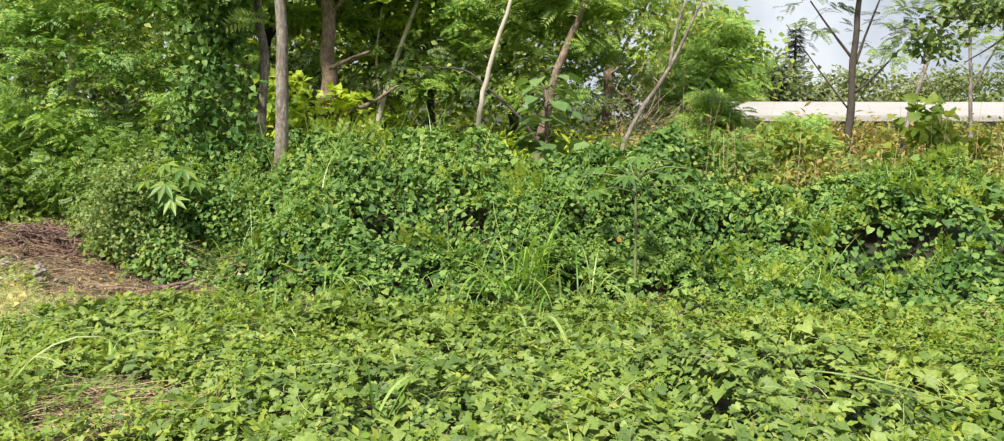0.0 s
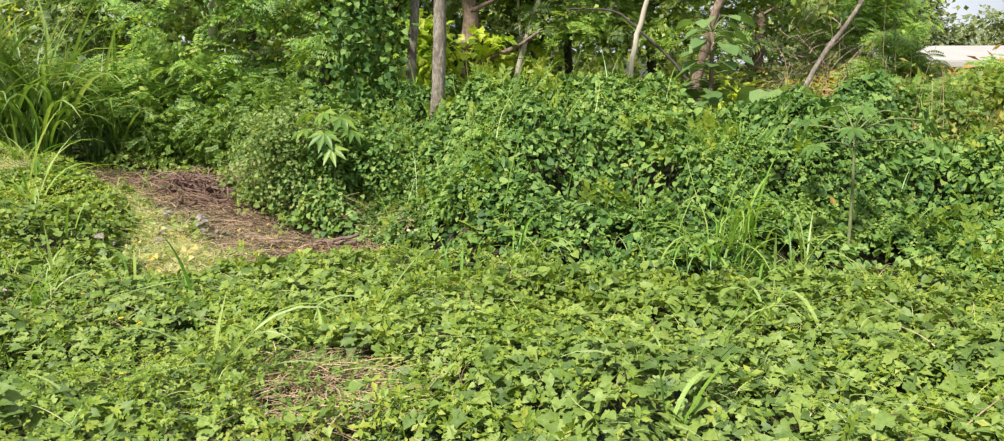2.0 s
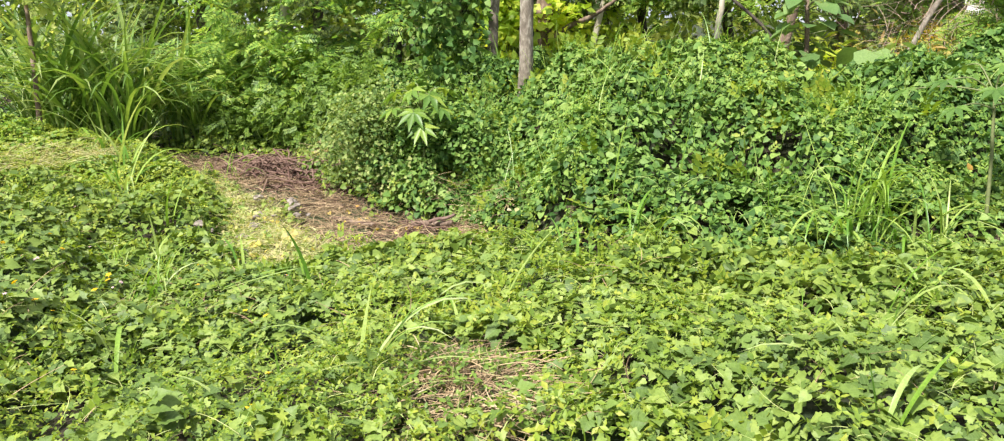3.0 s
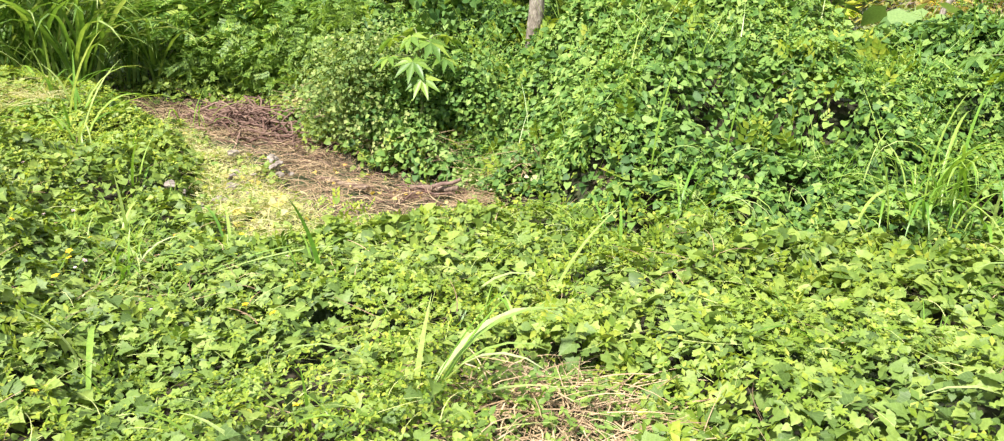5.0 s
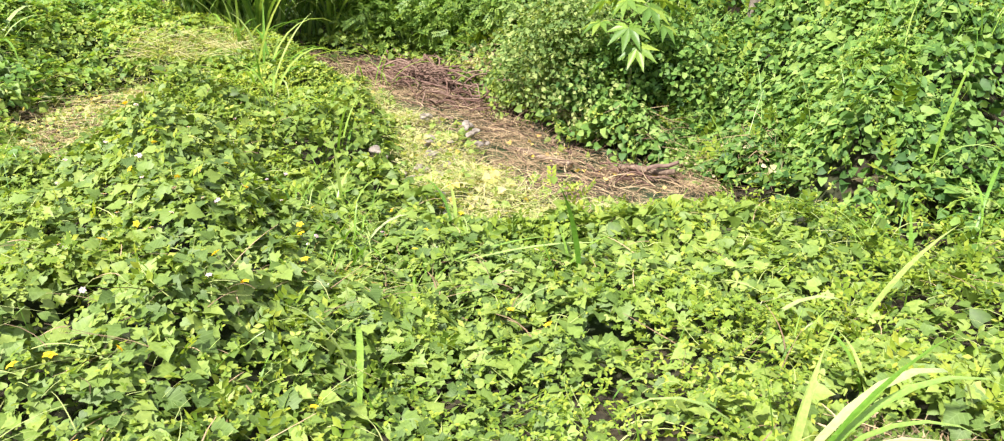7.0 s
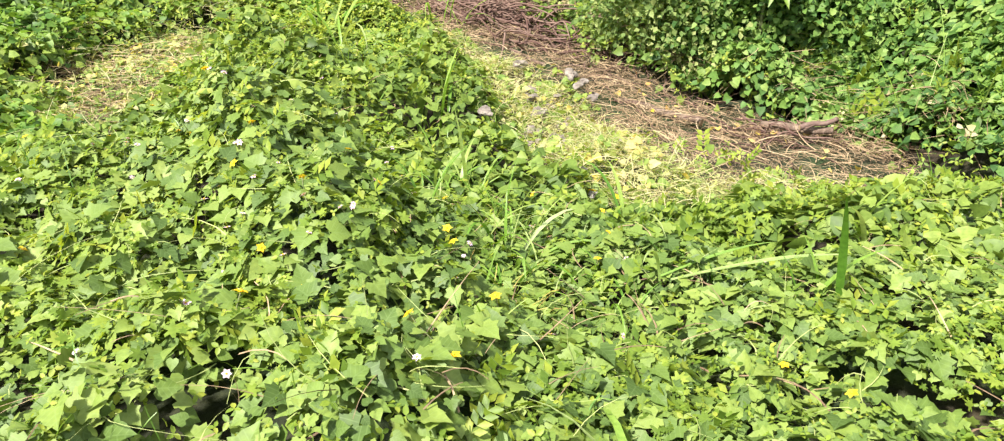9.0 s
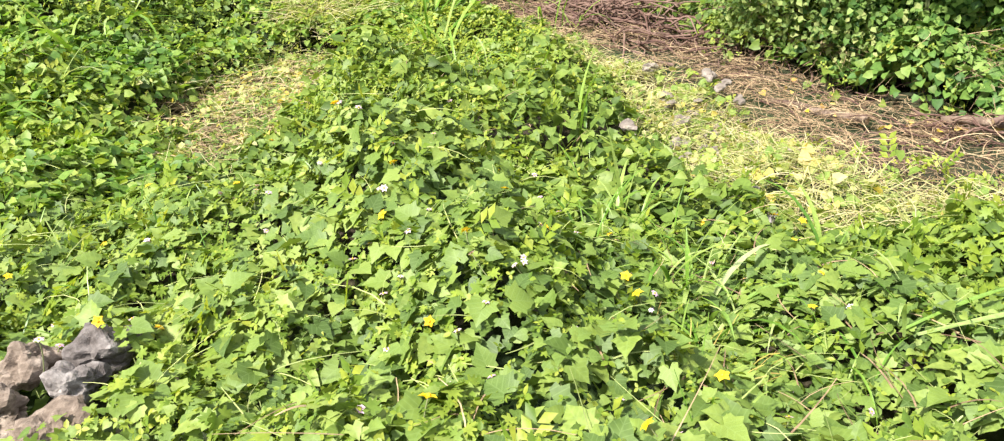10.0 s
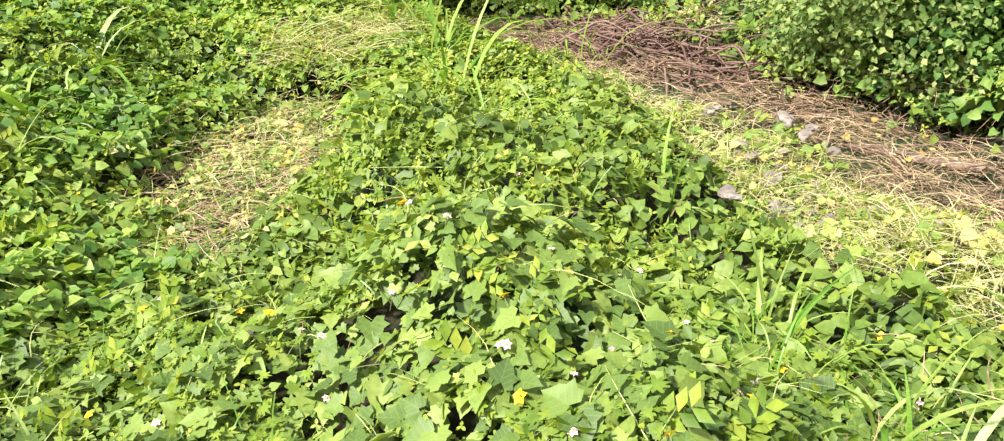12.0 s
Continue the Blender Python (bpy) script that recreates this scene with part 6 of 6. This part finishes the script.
for i in range(22):
    x, y = RS.normal(-5.9, 0.16), RS.normal(9.55, 0.36)
    s = RS.uniform(0.05, 0.12)
    stone("small broken piece of pale stone on the cuttings", x, y, s, s * 0.8, s * 0.6, 40 + i, PALE_STONE, 0.3, float(canopy(np.array([x]), np.array([y]))[0]) + 0.015)
for i, (x, y, s) in enumerate(((-5.4, 8.24, 0.18), (-5.25, 8.1, 0.14))):
    stone("small dark stone at the edge of the cuttings", x, y, s, s * 0.8, s * 0.7, 23 + i, STONE, 0.3, float(canopy(np.array([x]), np.array([y]))[0]) - 0.06)

STICKS = []
for i in range(7):
    n_ = 5
    pts = [(j / (n_ - 1) - 0.5, 0.06 * RS.randn(), 0.04 * RS.randn()) for j in range(n_)]
    v, t = tube(pts, [0.0075, 0.007, 0.0062, 0.0055, 0.0035], 5, 0.25)
    STICKS.append(mesh_from("stick", v, t, STICK_RED))
pile = thing("brush_pile", -7.2, 12.95, gz(-7.2, 12.95), "heap of dead purple-brown sticks on the straw", "brush pile")
for i in range(290):
    u, w = RS.normal(0, 0.85), RS.normal(0, 0.36)
    x, y = u * 0.76 + w * 0.55, -u * 0.62 + w * 0.8
    ob = part("stick", STICKS[i % 7], pile)
    k = RS.uniform(0.5, 1.5)
    h = gz(-7.2 + x, 12.95 + y) - gz(-7.2, 12.95) + 0.03 + RS.rand() * 0.24 * math.exp(-(u * u * 0.5 + w * w * 3))
    ob.matrix_basis = pose(x, y, h, RS.uniform(0, 360), RS.normal(0, 7), -40 + RS.normal(0, 38)) @ Matrix.Diagonal((k, k * 1.3, k * 1.3, 1))
pile = thing("brush_litter", -5.3, 10.6, gz(-5.3, 10.6), "scattered dead sticks lying over the straw", "sticks")
for i in range(70):
    s = RS.rand()
    x = np.interp(s, (0, 0.5, 1), (-6.3, -5.2, -4.2)) + RS.normal(0, 0.4)
    y = np.interp(s, (0, 0.5, 1), (12.0, 10.5, 9.6)) + RS.normal(0, 0.35)
    ob = part("stick", STICKS[i % 7], pile)
    k = RS.uniform(0.3, 0.9)
    ob.matrix_basis = pose(x + 5.3, y - 10.6, gz(x, y) - gz(-5.3, 10.6) + 0.04, RS.uniform(0, 360), RS.normal(0, 5), -45 + RS.normal(0, 45)) @ Matrix.Diagonal((k, k, k, 1))


def log(label, x, y, length, radius, turn, tilt, mat, lift=0.0):
    root = thing("log", x, y, gz(x, y) + radius, label, "log")
    v, t = tube([(-length / 2, 0, 0), (-length / 6, 0.02, 0.01), (length / 6, -0.01, 0), (length / 2, 0.01, 0.02)], [radius, radius * 0.95, radius * 0.9, radius * 0.85], 10, 0.03)
    part("trunk_piece", mesh_from("trunk_piece", v, t, mat), root)
    for s in (-1, 1):
        a = np.linspace(0, 2 * math.pi, 12, endpoint=False)
        ring = np.stack([np.full(12, s * (length / 2 + 0.004)), np.cos(a) * radius * 0.8, np.sin(a) * radius * 0.8], 1)
        v = np.concatenate([[[s * (length / 2 + 0.006), 0, 0]], ring])
        part("cut_end", mesh_from("cut_end", v, [(0, 1 + i, 1 + (i + 1) % 12) for i in range(12)], STRAW_M, False), root, "pale cut end")
    root.matrix_basis = pose(x, y, gz(x, y) + radius + lift, 0, tilt, turn)
    return root


heap = thing("brush_pile", -4.0, 10.0, gz(-4.0, 10.0), "small heap of dead branches at the foot of the bank", "brush pile")
for i in range(36):
    x, y = RS.normal(0, 0.3), RS.normal(0, 0.13)
    k = RS.uniform(0.25, 0.7)
    part("stick", STICKS[i % 7], heap).matrix_basis = pose(x, y, gz(x - 4.0, y + 10.0) - gz(-4.0, 10.0) + 0.02 + 0.1 * RS.rand(), RS.uniform(0, 360), RS.normal(0, 9), RS.normal(-12, 35)) @ Matrix.Diagonal((k, k * 1.6, k * 1.6, 1))
log("dark cut log lying at the foot of the bank", -4.0, 10.02, 0.55, 0.032, -18, -3, BARK_RED, 0.08)
log("pale split branch across the dark log", -3.85, 9.93, 0.3, 0.022, 22, -8, STICK_M, 0.16)
log("brown branch lying on the straw", -5.1, 10.4, 0.9, 0.035, -35, 0, BARK_RED)
log("weathered branch along the straw's edge", -6.55, 11.5, 0.8, 0.016, -50, 2, STICK_M)

dead = new("dead_leaf", mesh_from("dead_leaf", HEART[0] * 0.08, HEART[1], RUST))
dead.matrix_basis = pose(1.32, 9.25, 0.46, 60, 10, 20)
tagged(dead, "curled orange-brown dead leaf caught on the vines", "leaf")

# ---------------------------------------------------------------- flowers and fallen leaves
def flower(name, label, petals, size, mat, centre_mat):
    shape = joined([turned((KITE[0] * np.array([1.25, 1, 1.5]), KITE[1]), a, 1.0) for a in np.linspace(0, 360, petals, endpoint=False)])
    ob = tagged(new(name, mesh_from(name, shape[0] * size * 0.5, shape[1], mat)), label, "flower", label)
    bm = bmesh.new()
    bmesh.ops.create_icosphere(bm, subdivisions=1, radius=size * 0.11)
    me = bpy.data.meshes.new("flower_centre")
    bm.to_mesh(me)
    bm.free()
    me.materials.append(centre_mat)
    part("flower_centre", me, ob).location = (0, 0, size * 0.05)
    st = part("flower_stalk", mesh_from("flower_stalk", *tube([(0, 0, -0.12), (0.005, 0, -0.05), (0, 0, 0)], [0.002, 0.002, 0.002], 4), STEM_M), ob)
    return ob


yellow = flower("yellow_flower", "small yellow five-petalled flower above the vines", 5, 0.05, PETAL_Y, PETAL_Y)
lilac = flower("lilac_flower", "tiny pale lilac flower above the vines", 6, 0.034, PETAL_L, PETAL_Y)


def bloom(kind, x, y, first, lift):
    m = pose(x, y, float(canopy(np.array([x]), np.array([y]))[0]) + lift, RS.normal(12, 22), RS.normal(0, 22), RS.uniform(0, 360))
    k = RS.uniform(0.75, 1.15)
    if first:
        kind.matrix_basis = m
    else:
        copy_thing(kind, m @ Matrix.Scale(k, 4))


for i, (x, y) in enumerate([(-7.26, 7.2)] + [(RS.uniform(-8.6, -5.0), RS.uniform(5.4, 8.0)) for _ in range(26)] + [(RS.uniform(-6.5, -3.4), RS.uniform(4.4, 6.2)) for _ in range(16)] + [(RS.uniform(-10, -7), RS.uniform(7, 8.2)) for _ in range(8)]):
    if bare(np.array([x]), np.array([y]))[0] < 0.2:
        bloom(yellow, x, y, i == 0, 0.045)
for i in range(85):
    x, y = RS.normal(-6.4, 0.9), RS.normal(6.4, 0.8)
    if i == 0 or (bare(np.array([x]), np.array([y]))[0] < 0.2 and y > 5.1):
        bloom(lilac, x, y, i == 0, 0.04)
k = 34
s = RS.rand(k) ** 0.6
x, y = np.interp(s, (0, 0.5, 1), (-6.0, -4.6, -3.6)) + RS.normal(0, 0.25, k), np.interp(s, (0, 0.5, 1), (11.4, 10.3, 9.5)) + RS.normal(0, 0.2, k)
stuff("fallen_leaves", [place(HEART, on_ground(x, y, 0.06), np.array([0, -0.3, 1.0]) + RS.randn(k, 3) * 0.4, RS.randn(k, 3), RS.uniform(0.03, 0.07, k))], YELLOWED, "yellow and pale fallen leaves at the foot of the bank", "leaves")

# ---------------------------------------------------------------- the nearest vine leaves and straw stalks, one by one
near_vine = bpy.data.objects["ground_vine"]
LEAVES = [mesh_from("leaf", LOBED_FINE[0] * w, LOBED_FINE[1], IVY_VEINED, True, LOBED_FINE[0][:, :2]) for w in (np.array([1, 1, 1]), np.array([1.12, 0.95, 1.4]), np.array([0.92, 1.06, 0.6]))]
x, y = scatter(900, -8.0, -4.6, 5.6, 7.4, lambda x, y: carpet_weight(x, y) * 0.6)
leaf_parts("leaf", near_vine, LEAVES, x[:300], y[:300], 0.06, 0.105, 0.28)
straw_bed = bpy.data.objects["straw"]
STALKS = []
for i in range(6):
    v, t = strands(np.zeros((1, 3)), np.zeros(1), np.array([RS.uniform(0, 0.12)]), np.array([1.0]), np.array([0.028]), np.array([[RS.uniform(-0.9, 0.9), RS.uniform(0.05, 0.4)]]), 6)
    STALKS.append(mesh_from("stalk", v, t, STRAW_M))
x, y = scatter(3000, -7.0, -3.8, 8.8, 12.2, lambda x, y: smooth(0.0, -0.3, along(STRAW, x, y)))
for i in range(min(260, len(x))):
    k = RS.uniform(0.12, 0.32)
    part("stalk", STALKS[i % 6], straw_bed).matrix_basis = pose(x[i], y[i], gz(x[i], y[i]) + 0.05 + 0.06 * RS.rand(), RS.uniform(-40, 40), RS.normal(0, 6), RS.normal(135, 60)) @ Matrix.Scale(k, 4)
